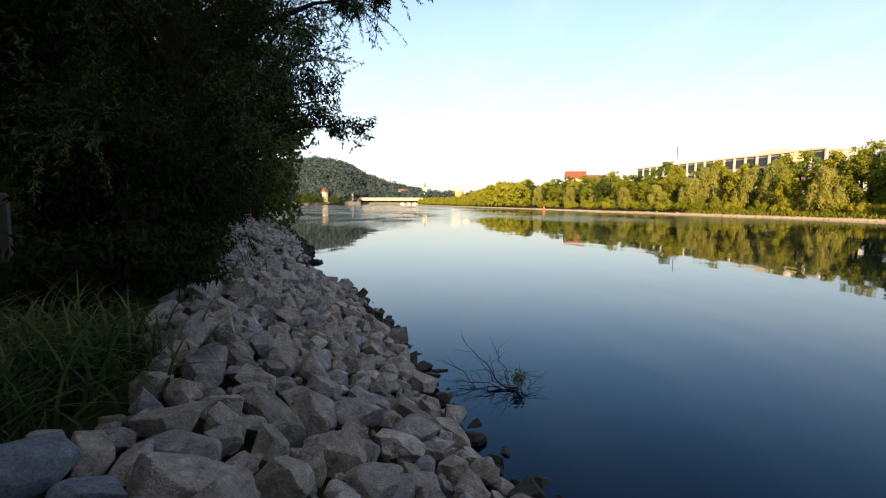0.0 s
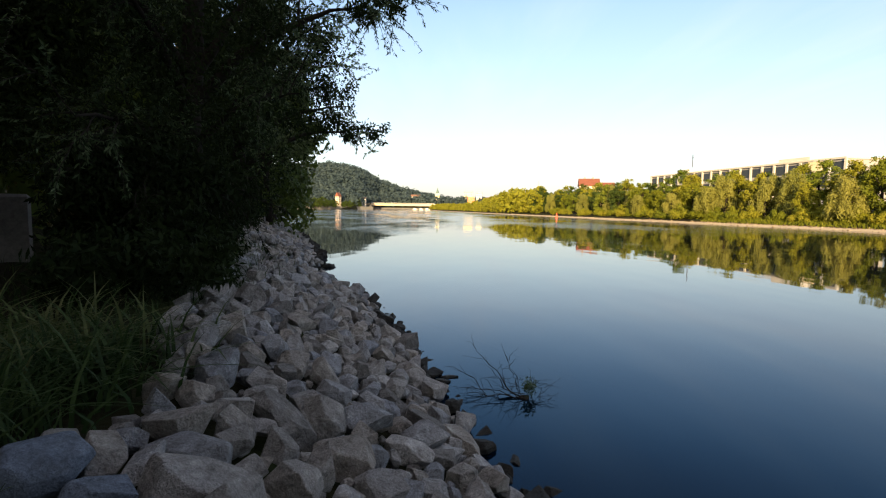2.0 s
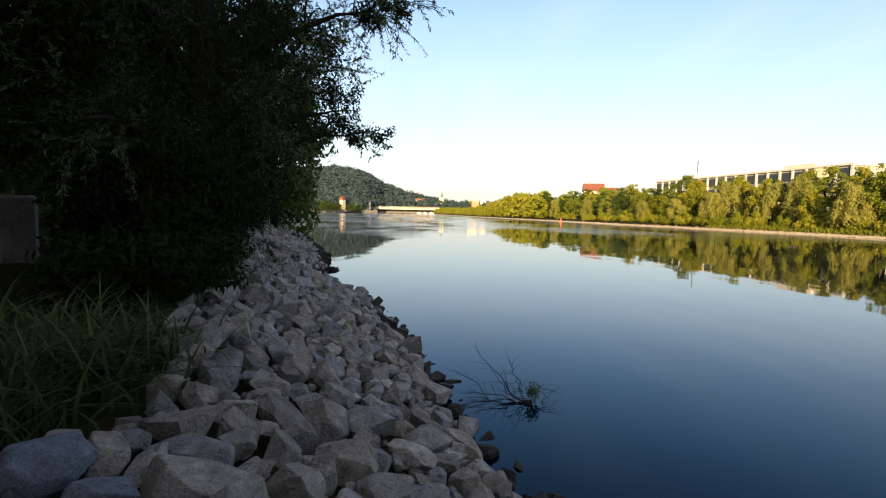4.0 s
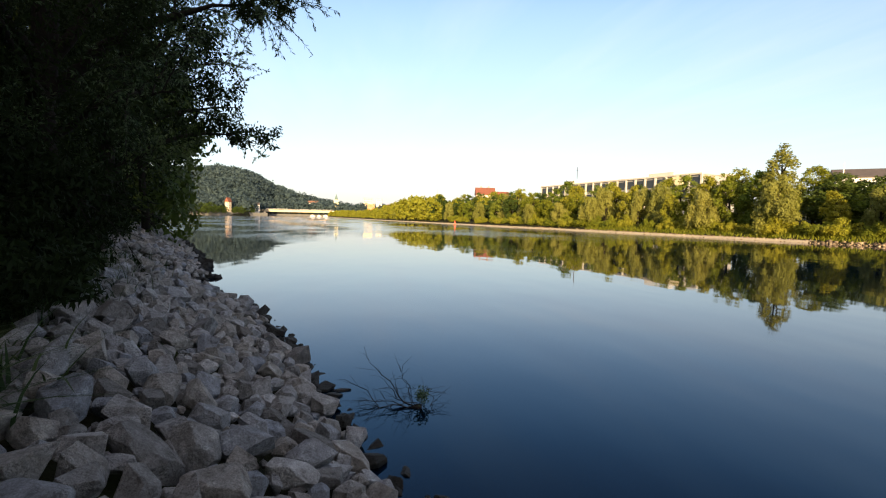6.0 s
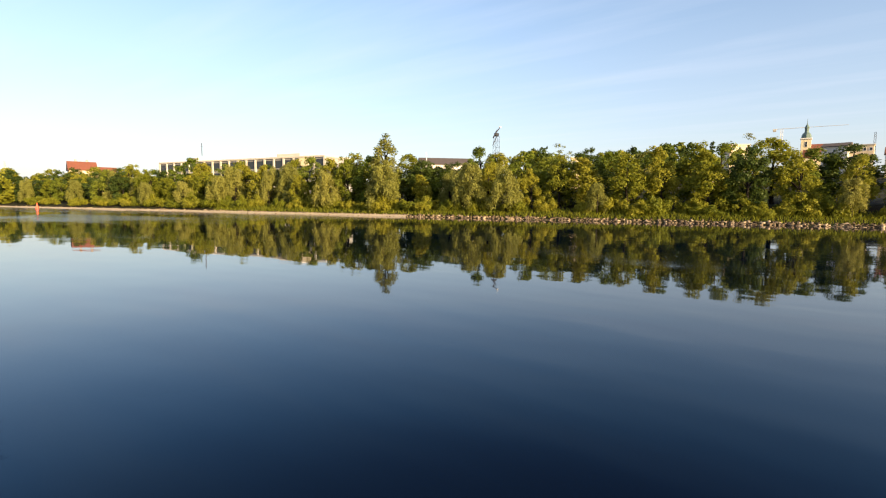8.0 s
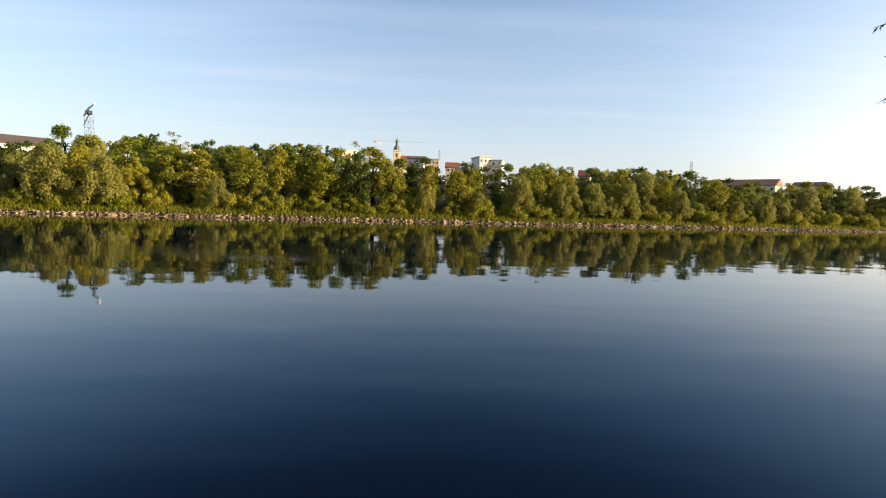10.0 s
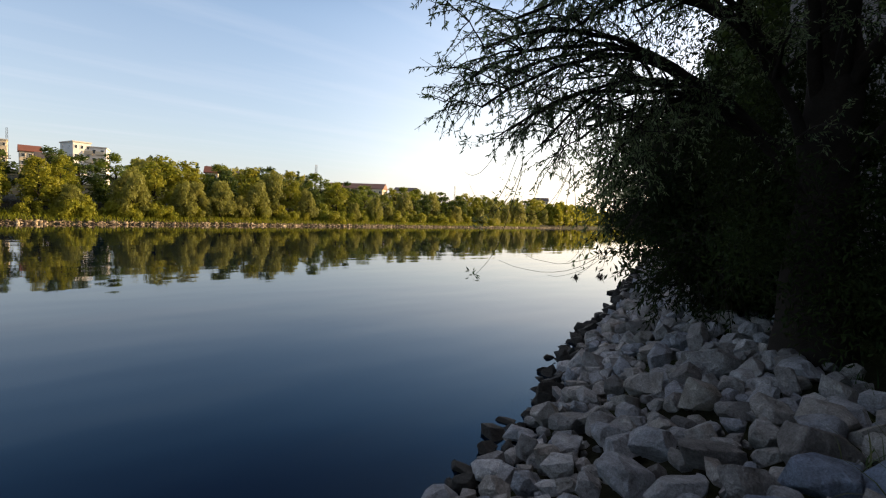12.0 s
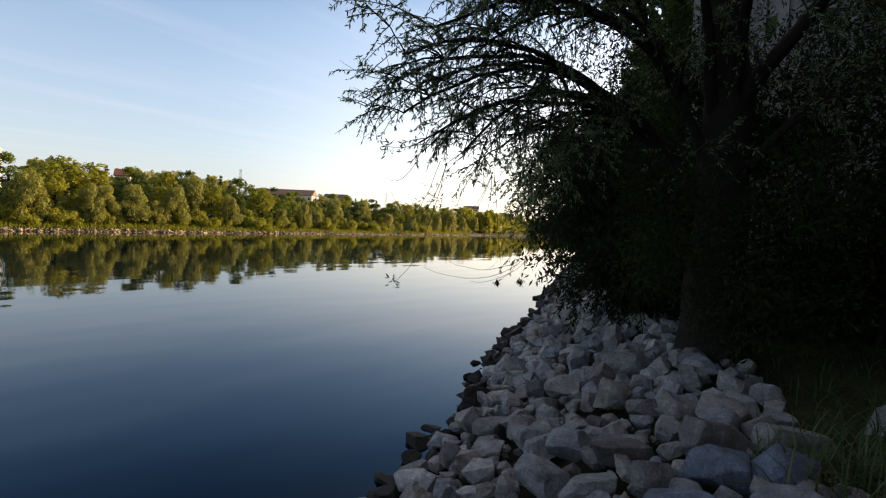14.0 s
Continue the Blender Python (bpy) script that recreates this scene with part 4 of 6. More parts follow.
# ======== wooded hill up the river ========
def build_hill():
    rng = np.random.default_rng(31)
    us, vs = np.linspace(-30, 6, 73), np.linspace(560, 1500, 40)
    crest_az = [-30, -17, -14, -12, -10.5, -8.8, -7, -5.3, -4, -2.2, -0.5, 6]
    crest_el = [2.2, 3.6, 3.9, 3.75, 3.4, 2.55, 1.85, 1.15, 0.95, 0.55, 0.15, 0.05]
    def foot(az):
        return float(np.interp(az, [-11, -8.5], [575, 690]))

    def hz(az, d):
        if d < foot(az) - 1:
            return -6.0
        c = 2.6 + 800 * math.tan(radians(float(np.interp(az, crest_az, crest_el))))
        t = min(1, max(0, (d - foot(az)) / (800 - foot(az))))
        return 4 + (c - 4) * (t * t * (3 - 2 * t)) * (1 if d < 820 else max(0.55, 1 - (d - 820) / 1500))
    V = np.array([[tuple(spot(a, 0, d).xy) + (hz(a, d),) for d in vs] for a in us]).reshape(-1, 3)
    r, c = len(us), len(vs)
    i, j = np.meshgrid(np.arange(r - 1), np.arange(c - 1), indexing="ij")
    a = i * c + j
    hill = part("hill", mesh_np("hill", V, np.stack([a, a + 1, a + c + 1, a + c], -1).reshape(-1, 4), M["ground"], True))
    tagged(hill, "steep wooded hill above the river bend", "hill", kind="structure")
    blobs = []
    for n in range(2900):
        az, d = rng.uniform(-26, 4), 585 + 300 * rng.random()
        if d < foot(az) + 4:
            continue
        p = spot(az, 0, d)
        r = rng.uniform(3.6, 7.0)
        blobs.append((p.x, p.y, hz(az, d) + r * 0.9, r, rng.uniform(0.9, 1.4)))
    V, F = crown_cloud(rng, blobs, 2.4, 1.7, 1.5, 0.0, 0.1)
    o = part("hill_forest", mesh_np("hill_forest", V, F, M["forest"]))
    tagged(o, "dense woodland covering the hill, its green tinted with haze", "forest", kind="stuff")


build_hill()


# ======== buildings ========
def window_mesh(w, h, frame_mat):
    bm = bmesh.new()
    t = 0.1
    box(bm, -w / 2, w / 2, -0.06, 0.04, -h / 2, -h / 2 + t)
    box(bm, -w / 2, w / 2, -0.06, 0.04, h / 2 - t, h / 2)
    box(bm, -w / 2, -w / 2 + t, -0.06, 0.04, -h / 2 + t, h / 2 - t)
    box(bm, w / 2 - t, w / 2, -0.06, 0.04, -h / 2 + t, h / 2 - t)
    me = bpy.data.meshes.new("window")
    bm.to_mesh(me); bm.free()
    me.materials.append(frame_mat)
    bm = boxed(-w / 2 + t, w / 2 - t, -0.02, 0.02, -h / 2 + t, h / 2 - t)
    pane = bpy.data.meshes.new("pane")
    bm.to_mesh(pane); bm.free()
    pane.materials.append(M["glass_dark"])
    return me, pane


def add_window(parent, pair, x, y, z, turn=0):
    w = part("window", pair[0], None, parent, place=pose(x, y, z, 0, 0, turn))
    part("pane", pair[1], None, w)


def gable_roof(w, d, h, over=0.4):
    bm = bmesh.new()
    x, y = w / 2 + over, d / 2 + over
    vs = [bm.verts.new(c) for c in ((-x, -y, 0), (x, -y, 0), (x, y, 0), (-x, y, 0), (-x + 0.0, 0, h), (x, 0, h), (-x, -y, -0.2), (x, -y, -0.2), (x, y, -0.2), (-x, y, -0.2))]
    for f in ((0, 1, 5, 4), (2, 3, 4, 5), (0, 4, 3), (1, 2, 5), (6, 9, 8, 7), (0, 6, 7, 1), (1, 7, 8, 2), (2, 8, 9, 3), (3, 9, 6, 0)):
        bm.faces.new([vs[i] for i in f])
    bmesh.ops.recalc_face_normals(bm, faces=bm.faces)
    return bm


def house(name, label, category, place, turn, w, d, h, wall_mat, roof_mat=None, roof_h=3.0, rows=2, cols=4, win=(1.2, 1.4), side_cols=2, chimneys=0, base=6.0, group=""):
    """A house: w along its front (local -y faces the river), d deep, eaves at h over its floor; its foundation goes down into the slope."""
    root = thing(name, label, category, group, Matrix.Translation(place) @ pose(0, 0, 0, 0, 0, turn))
    part("wall", boxed(-w / 2, w / 2, -d / 2, d / 2, -base, h, bevel=0.05), wall_mat, root)
    if roof_mat is not None and roof_h > 0.6:
        roof = part("roof", gable_roof(w, d, roof_h), roof_mat, root, place=pose(0, 0, h + 0.2))
        for i in range(chimneys):
            cx = -w / 2 + w * (i + 0.7) / (chimneys + 0.4)
            part("chimney", boxed(cx - 0.4, cx + 0.4, 0.6, 1.3, roof_h * 0.4, roof_h + 0.9, bevel=0.04), M["render_grey"], roof)
    else:
        part("roof", boxed(-w / 2 - 0.25, w / 2 + 0.25, -d / 2 - 0.25, d / 2 + 0.25, h + 0.002, h + 0.4, bevel=0.05), roof_mat or M["concrete_pale"], root)
    pair = window_mesh(win[0], win[1], M["white_paint"])
    fl = h / rows
    for r in range(rows):
        z = fl * (r + 0.52)
        for c in range(cols):
            add_window(root, pair, -w / 2 + w * (c + 0.5) / cols, -d / 2 - 0.02, z)
        for c in range(side_cols):
            y = -d / 2 + d * (c + 0.5) / side_cols
            add_window(root, pair, w / 2 + 0.02, y, z, 90)
            add_window(root, pair, -w / 2 - 0.02, y, z, -90)
    return root


def place_house(az, el_top, dist, total):
    """Floor of a building whose ridge stands at that elevation."""
    p = spot(az, el_top, dist)
    return (p.x, p.y, p.z - total)


# red-roofed house behind the trees
house("brick_house", "large house with a red tiled roof and chimneys above the trees", "house", place_house(15.0, 3.38, 250, 11), -10, 9, 8, 7.5, M["render_cream"], M["roof_red"], 3.5, 2, 4, chimneys=2)
house("red_annex", "low annex with a red tiled roof beside the large house", "house", place_house(16.8, 2.95, 252, 9), -10, 7, 7, 6.0, M["render_cream"], M["roof_red"], 3.0, 2, 2)


def long_block():
    """Long concrete building with dark window bays between pale piers, along the river behind the trees."""
    a, b = Vector((80.5, 207.0)), Vector((97.5, 128.0))
    L = (b - a).length
    turn = math.degrees(math.atan2((b - a).y, (b - a).x))
    top = 16.2
    root = thing("long_building", "long pale concrete building with dark window bays and roof blocks", "building", place=pose(a.x, a.y, 0, 0, 0, turn))
    part("wall", boxed(0, L, 0.35, 14, -2, top, bevel=0.05), M["render_grey"], root)
    part("roof", boxed(-0.3, L + 0.3, -0.1, 14.3, top + 0.003, top + 0.55, bevel=0.05), M["concrete_pale"], root)
    n = 19
    pair = window_mesh(L / n - 0.75, 2.5, M["steel_dark"])
    for i in range(n + 1):
        x = L * i / n
        part("pier", boxed(x - 0.35, x + 0.35, -0.05, 0.35, 0, top, bevel=0.04), M["concrete_pale"], root)
        if i < n:
            for z in (top - 1.8, top - 5.4, top - 9.0):
                add_window(root, pair, x + L / n / 2, 0.31, z)
    for x0, x1, h, lab in ((15, 21, 1.2, "pale stair block on the roof"), (60, 70, 1.0, "pale stair block on the roof")):
        part("roof_block", boxed(x0, x1, 1.0, 9, top + 0.56, top + 0.56 + h, bevel=0.05), M["concrete_pale"], root, lab)
    part("panel", boxed(70.5, 74.5, -0.12, 0.3, top - 2.6, top - 0.1, bevel=0.03), M["render_yellow"], root, "yellow facade panel")
    aerial = part("aerial", boxed(17.9, 18.1, 4.9, 5.1, top + 2.8, top + 7.5), M["steel"], root, "thin roof aerial")
    part("crossbar", boxed(17.4, 18.6, 4.95, 5.05, top + 6.2, top + 6.3), M["steel"], aerial)


long_block()
house("hall", "long hall with a low dark brown roof behind the trees", "building", place_house(50.8, 4.9, 165, 10), -42, 17, 12, 7.4, M["render_white"], M["roof_dark"], 2.4, 2, 8, base=8)
pole = thing("flagpole", "slim white pole beside the dark-roofed hall", "pole", place=pose(*place_house(48.6, 5.5, 150, 13)))
bm = bmesh.new(); bmesh.ops.create_cone(bm, segments=10, radius1=0.16, radius2=0.1, depth=13, cap_ends=True, matrix=pose(0, 0, 6.5))
part("shaft", bm, M["white_paint"], pole)
house("cream_house", "small cream house with a flat roof above the trees", "house", place_house(65.7, 4.9, 175, 7.0), -66, 6.5, 7, 6.5, M["render_cream"], None, 0, 2, 3)
house("cottage", "cream house half hidden in the hillside trees", "house", place_house(78.0, 4.45, 200, 9), -78, 7, 8, 6, M["render_cream"], M["roof_dark"], 2.6, 2, 3)
house("terraced_flats", "pale terraced apartment house on the hillside", "apartment house", place_house(80.4, 5.6, 260, 13), -60, 8, 10, 13, M["render_cream"], None, 0, 4, 3)


def church():
    p = spot(86.0, 0, 300)
    root = thing("church", "yellow church with red roof and slender green-domed tower", "church", place=pose(p.x, p.y, 20.0, 0, 0, -86))
    part("tower_wall", boxed(-2.0, 2.0, -2.0, 2.0, -8, 13.6, bevel=0.08), M["render_yellow"], root)
    part("cornice", boxed(-2.3, 2.3, -2.3, 2.3, 13.603, 14.2, bevel=0.08), M["render_white"], root)
    bm = bmesh.new()
    prof = [(1.9, 14.2), (2.05, 15.0), (1.7, 16.2), (0.95, 17.0), (0.8, 17.6), (0.85, 18.8), (1.05, 19.2), (0.7, 20.0), (0.25, 20.8), (0.1, 21.6), (0.05, 23.4)]
    rings = [[bm.verts.new((r * math.cos(k * math.pi / 4), r * math.sin(k * math.pi / 4), z)) for k in range(8)] for r, z in prof]
    for u, v in zip(rings, rings[1:]):
        for k in range(8):
            bm.faces.new((u[k], u[(k + 1) % 8], v[(k + 1) % 8], v[k]))
    bm.faces.new(rings[-1])
    part("onion_dome", bm, M["copper"], root, "green copper onion dome")
    pair = window_mesh(1.1, 2.6, M["render_white"])
    add_window(root, pair, 0, -2.02, 11.2)
    add_window(root, pair, -2.02, 0, 11.2, -90)
    add_window(root, pair, 2.02, 0, 11.2, 90)
    part("nave_wall", boxed(2.2, 8.4, -3.5, 6, -8, 7.0, bevel=0.05), M["render_yellow"], root)
    part("nave_roof", gable_roof(6.2, 9.5, 4.2), M["roof_red"], root, "red tiled nave roof", pose(5.3, 1.2, 7.2))
    part("chapel_wall", boxed(-0.2, 2.0, -6.0, -2.1, -8, 4.6, bevel=0.05), M["render_yellow"], root)
    part("chapel_roof", gable_roof(3.6, 4.2, 3.6), M["roof_red"], root, "red tiled chapel roof", pose(1.2, -4.0, 4.8))


church()
house("grey_gable_house", "grey gabled apartment house beside the church", "apartment house", place_house(88.3, 5.4, 260, 12), -100, 8.5, 9, 10.5, M["concrete_pale"], M["roof_dark"], 1.6, 3, 3, (1.0, 1.3))
house("grey_flats", "grey flat-roofed apartment house on the hillside", "apartment house", place_house(90.0, 5.15, 262, 10), -92, 7.5, 9, 9.6, M["render_cream"], None, 0, 3, 4, (1.0, 1.3))
house("hillside_house", "cream hillside house with a brown roof", "house", place_house(92.3, 4.9, 240, 8), -90, 6, 7, 5.4, M["render_cream"], M["roof_red"], 2.4, 2, 3)
house("hillside_house", "cream hillside house with a brown roof", "house", place_house(93.4, 4.4, 215, 8), -90, 5, 7, 5.6, M["render_white"], M["roof_dark"], 2.2, 2, 2)
flats = house("apartment_block", "white apartment block of many storeys above the trees", "apartment house", place_house(95.55, 5.55, 200, 20), -74, 5.0, 9, 19.6, M["render_white"], None, 0, 7, 3, (0.9, 1.2))
wing = house("apartment_wing", "white apartment wing with rows of balconies", "apartment house", place_house(97.1, 5.2, 201, 18.5), -104, 6.5, 9, 18.1, M["render_white"], None, 0, 7, 3, (1.1, 1.4))
for r in range(7):
    for c in range(2):
        bal = part("balcony", boxed(-2.6 + c * 3.0, -0.3 + c * 3.0, -5.6, -4.52, r * 2.585 + 0.35, r * 2.585 + 0.5), M["concrete_pale"], wing)
        part("parapet", boxed(-2.6 + c * 3.0, -0.3 + c * 3.0, -5.6, -5.5, r * 2.585 + 0.503, r * 2.585 + 1.4), M["render_cream"], bal)
house("white_villa", "white villa with a dark roof among hillside trees", "house", place_house(109.6, 3.95, 215, 8), -112, 9, 8, 6, M["render_white"], M["roof_dark"], 2.0, 2, 4)
house("pale_house", "small pale house between bank trees", "house", place_house(107.0, 4.25, 170, 8), -112, 3.6, 6, 6, M["render_cream"], M["roof_red"], 2.0, 2, 2)
house("barracks", "long cream building with a red tiled roof on the hillside", "building", place_house(122.4, 3.4, 260, 9.5), -138, 24, 10, 6.8, M["render_cream"], M["roof_brown"], 2.7, 2, 9)
house("barracks_wing", "cream building with a dark roof beside the long one", "building", place_house(127.4, 3.2, 265, 9), -138, 11, 10, 7, M["render_cream"], M["roof_dark"], 1.8, 2, 5)
house("barracks_wing", "cream building with a red roof among trees", "building", place_house(119.6, 3.4, 255, 9), -125, 5, 10, 6.5, M["render_cream"], M["roof_brown"], 2.2, 2, 3)
house("villa", "pale villa with a dark roof on the distant slope", "house", place_house(142.6, 2.6, 420, 9), -140, 12, 10, 6, M["render_cream"], M["roof_dark"], 2.6, 2, 4)


# ======== masts, crane, buoy ========
def lattice(name, label, place, height, width, material, bays=12, head=None):
    root = thing(name, label, "mast", place=place)
    h2 = width / 2
    def strut(p, q, r):
        V, F = tubes([(np.array([p, q]), [r, r])], 4)
        return V, F
    for sx in (-1, 1):
        for sy in (-1, 1):
            V, F = strut((sx * h2, sy * h2, 0), (sx * h2 * 0.6, sy * h2 * 0.6, height), 0.05)
            part("leg", mesh_np("leg", V, F, material), None, root)
    for i in range(bays):
        z0, z1 = height * i / bays, height * (i + 1) / bays
        k0, k1 = h2 * (1 - 0.4 * i / bays), h2 * (1 - 0.4 * (i + 1) / bays)
        lines = []
        for (ax, ay), (bx, by) in (((-1, -1), (1, -1)), ((1, -1), (1, 1)), ((1, 1), (-1, 1)), ((-1, 1), (-1, -1))):
            lines.append((np.array([(ax * k0, ay * k0, z0), (bx * k1, by * k1, z1)]), [0.03, 0.03]))
            lines.append((np.array([(ax * k1, ay * k1, z1), (bx * k1, by * k1, z1)]), [0.025, 0.025]))
        V, F = tubes(lines, 4)
        part("brace", mesh_np("brace", V, F, material), None, root)
    return root


mast = lattice("crane_tower", "dark steel lattice tower with a crane head above the trees", pose(*place_house(56.45, 7.3, 190, 24)), 24, 2.6, M["steel_dark"], 12)
part("crane_head", boxed(-0.8, 0.8, -0.7, 0.7, 24.0, 25.2, bevel=0.2), M["steel_dark"], mast, "dark crane cab")
V, F = tubes([(np.array([(-2.2, 0, 23.2), (0, 0, 25.8), (2.6, 0, 27.6)]), [0.22, 0.28, 0.12]), (np.array([(-1.6, 0.5, 20.5), (0.4, 0, 24.5)]), [0.16, 0.16])], 6)
part("jib", mesh_np("jib", V, F, M["steel_dark"]), None, mast)
part("lamp_box", boxed(2.0, 2.9, -0.3, 0.3, 27.35, 27.9, bevel=0.08), M["white_paint"], mast, "white box at the jib's tip")

p = spot(84.1, 0, 340)
crane = lattice("tower_crane", "pale tower crane with a long level jib on the hill", pose(p.x, p.y, 24, 0, 0, -86), 20.3, 1.6, M["crane_yellow"], 10)
V, F = tubes([(np.array([(-3, 0, 20.3), (29, 0, 20.3)]), [0.13, 0.09])], 5)
part("jib", mesh_np("jib", V, F, M["crane_yellow"]), None, crane, "long thin level jib")
part("counterweight", boxed(-4.2, -2.6, -0.6, 0.6, 19.0, 20.4, bevel=0.08), M["concrete_pale"], crane)
lattice("antenna_mast", "thin steel antenna mast above the trees", pose(*place_house(117.4, 5.2, 240, 16)), 16, 1.1, M["steel"], 9)
lattice("antenna_mast", "thin steel antenna mast above the trees", pose(*place_house(90.8, 6.2, 262, 12)), 12, 0.9, M["steel_dark"], 7)
lattice("antenna_mast", "thin steel antenna mast above the trees", pose(*place_house(132.9, 3.6, 300, 12)), 12, 0.8, M["steel"], 7)
lattice("antenna_mast", "pale distant lattice mast", pose(*place_house(9.6, 3.2, 420, 14)), 14, 1.0, M["crane_yellow"], 8)

buoy = thing("buoy", "red conical river buoy floating near the opposite bank", "buoy", place=pose(33.0, 160.0, 0) @ Matrix.Scale(0.65, 4))
bm = bmesh.new()
prof = [(0.1, -0.3), (0.62, -0.25), (0.66, 0.25), (0.5, 0.45), (0.36, 1.3), (0.22, 1.95), (0.05, 2.0)]
rings = [[bm.verts.new((r * math.cos(k * math.pi / 6), r * math.sin(k * math.pi / 6), z)) for k in range(12)] for r, z in prof]
for u, v in zip(rings, rings[1:]):
    for k in range(12):
        bm.faces.new((u[k], u[(k + 1) % 12], v[(k + 1) % 12], v[k]))
bm.faces.new(rings[-1]); bm.faces.new(list(reversed(rings[0])))
part("float", bm, M["buoy_red"], buoy)
bm = bmesh.new(); bmesh.ops.create_cone(bm, segments=10, radius1=0.3, radius2=0.02, depth=0.5, cap_ends=True, matrix=pose(0, 0, 2.3))
part("topmark", bm, M["buoy_red"], buoy)


# ======== bridge, quay and town up the river ========
def bridge():
    a, b = spot(-10.6, 0, 640), spot(-2.05, 0, 655)
    L = (b - a).xy.length
    turn = math.degrees(math.atan2(b.y - a.y, b.x - a.x))
    root = thing("bridge", "pale concrete girder bridge with a low railing across the river", "bridge", place=pose(a.x, a.y, -1.4, 0, 0, turn))
    part("deck", boxed(0, L, -4, 4, 8.3, 9.2, bevel=0.06), M["render_cream"], root)
    part("girder", boxed(0, L, -3.0, 3.0, 6.6, 8.297, bevel=0.1), M["render_cream"], root, "deep concrete girder")
    for y in (-3.8, 3.8):
        rail = part("railing", boxed(0, L, y - 0.05, y + 0.05, 10.1, 10.22), M["white_paint"], root)
        for i in range(int(L / 4)):
            part("post", boxed(i * 4 + 1, i * 4 + 1.1, y - 0.04, y + 0.04, 9.2, 10.1), M["white_paint"], rail)
    for x in (14, L - 3):
        part("pier", boxed(x - 1.6, x + 1.6, -3.5, 3.5, -6, 6.597, bevel=0.3), M["render_cream"], root)


bridge()
a, b = spot(-18.5, 0, 545), spot(-9.0, 0, 600)
quay = part("quay_wall", boxed(0, (b - a).xy.length, 0, 3, -2, 3.6, bevel=0.1), M["quay"], place=pose(a.x, a.y, 0, 0, 0, math.degrees(math.atan2(b.y - a.y, b.x - a.x))))
tagged(quay, "grey stone quay wall at the foot of the hill", "wall", kind="structure")
house("white_gable_house", "tall white house with a steep red roof on the quay", "house", place_house(-12.9, 1.6, 580, 11.5), 70, 5.5, 4.2, 7.0, M["render_cream"], M["roof_red"], 4.5, 3, 2, base=8)
house("quay_house", "small white house under the hill", "house", place_house(-10.1, 1.2, 610, 9), 8, 6, 7, 6, M["render_white"], M["roof_dark"], 2.4, 2, 3, base=5)
for az, h, d in ((-11.4, 9, 590), (-10.7, 8, 592), (-13.6, 7, 572), (-12.1, 6, 585), (-13.2, 6, 553), (-14.1, 7, 550), (-12.3, 5, 560), (-11.7, 6, 566), (-15.0, 8, 545), (-15.4, 9, 556), (-16.4, 11, 552), (-14.5, 10, 566), (-17.5, 10, 548)):
    p = spot(az, 0, d)
    plant(SHADE, p.x, p.y, 2.2, h + 2, 1.3, "trees on the quay")
for i, (az, wdt, ht) in enumerate(((-4.3, 6, 1.0), (-3.6, 5, 0.9), (-2.9, 6, 1.1))):
    p = spot(az, 0, 630)
    boat = thing("moored_boat", "white motor boat moored by the bridge", "boat", "boats by the bridge", pose(p.x, p.y, 0, 0, 0, 5))
    bm = boxed(-wdt / 2, wdt / 2, -1.3, 1.3, -0.3, 1.3, bevel=0.25)
    for v in bm.verts:
        if v.co.x > wdt / 2 - 0.6:
            v.co.y *= 0.2
    part("hull", bm, M["concrete_pale"], boat)
    part("cabin", boxed(-wdt * 0.3, wdt * 0.2, -1.0, 1.0, 1.303, 1.3 + ht, bevel=0.15), M["white_paint"], boat)
a, b = spot(-10.5, 0, 676), spot(0.5, 0, 700)
far_quay = part("quay_wall", boxed(0, (b - a).xy.length, 0, 3, -2, 2.6, bevel=0.1), M["quay"], place=pose(a.x, a.y, 0, 0, 0, math.degrees(math.atan2(b.y - a.y, b.x - a.x))))
tagged(far_quay, "town quay wall beyond the bridge, darkened to read as shade", "wall", kind="structure")
spire = house("town_church", "distant yellow town church with a slender spire", "church", place_house(-1.75, 1.7, 720, 19), 0, 6, 6, 18.6, M["render_yellow"], None, 0, 3, 1, base=4)
bm = bmesh.new(); bmesh.ops.create_cone(bm, segments=8, radius1=2.4, radius2=0.1, depth=8, cap_ends=True, matrix=pose(0, 0, 23.02))
part("spire", bm, M["copper"], spire, "green pointed spire")
house("orange_house", "distant orange apartment house before a pale block", "apartment house", place_house(2.1, 1.35, 640, 15), -4, 9, 9, 14.6, M["orange"], None, 0, 5, 4, base=4)
house("cream_block", "distant pale yellow block above the orange house", "apartment house", place_house(1.75, 2.0, 740, 22), -2, 13, 9, 21.6, M["render_yellow"], None, 0, 6, 5, base=4)
house("white_block", "distant white apartment block", "apartment house", place_house(3.0, 1.9, 720, 21), -6, 8, 9, 20.6, M["concrete_pale"], None, 0, 6, 3, base=4)
for az, el, w, h in ((-0.6, 0.95, 14, 6), (0.2, 0.8, 12, 6), (-3.0, 1.25, 12, 7), (-4.2, 1.5, 14, 7), (4.4, 1.3, 13, 9), (5.6, 1.5, 12, 9)):
    house("town_house", "distant pale town house with a red roof", "house", place_house(az, el, 730, h + 3), -az * 2, w, 9, h, M["concrete_pale"], M["roof_brown"], 3, 2, 4, base=6, group="town houses")

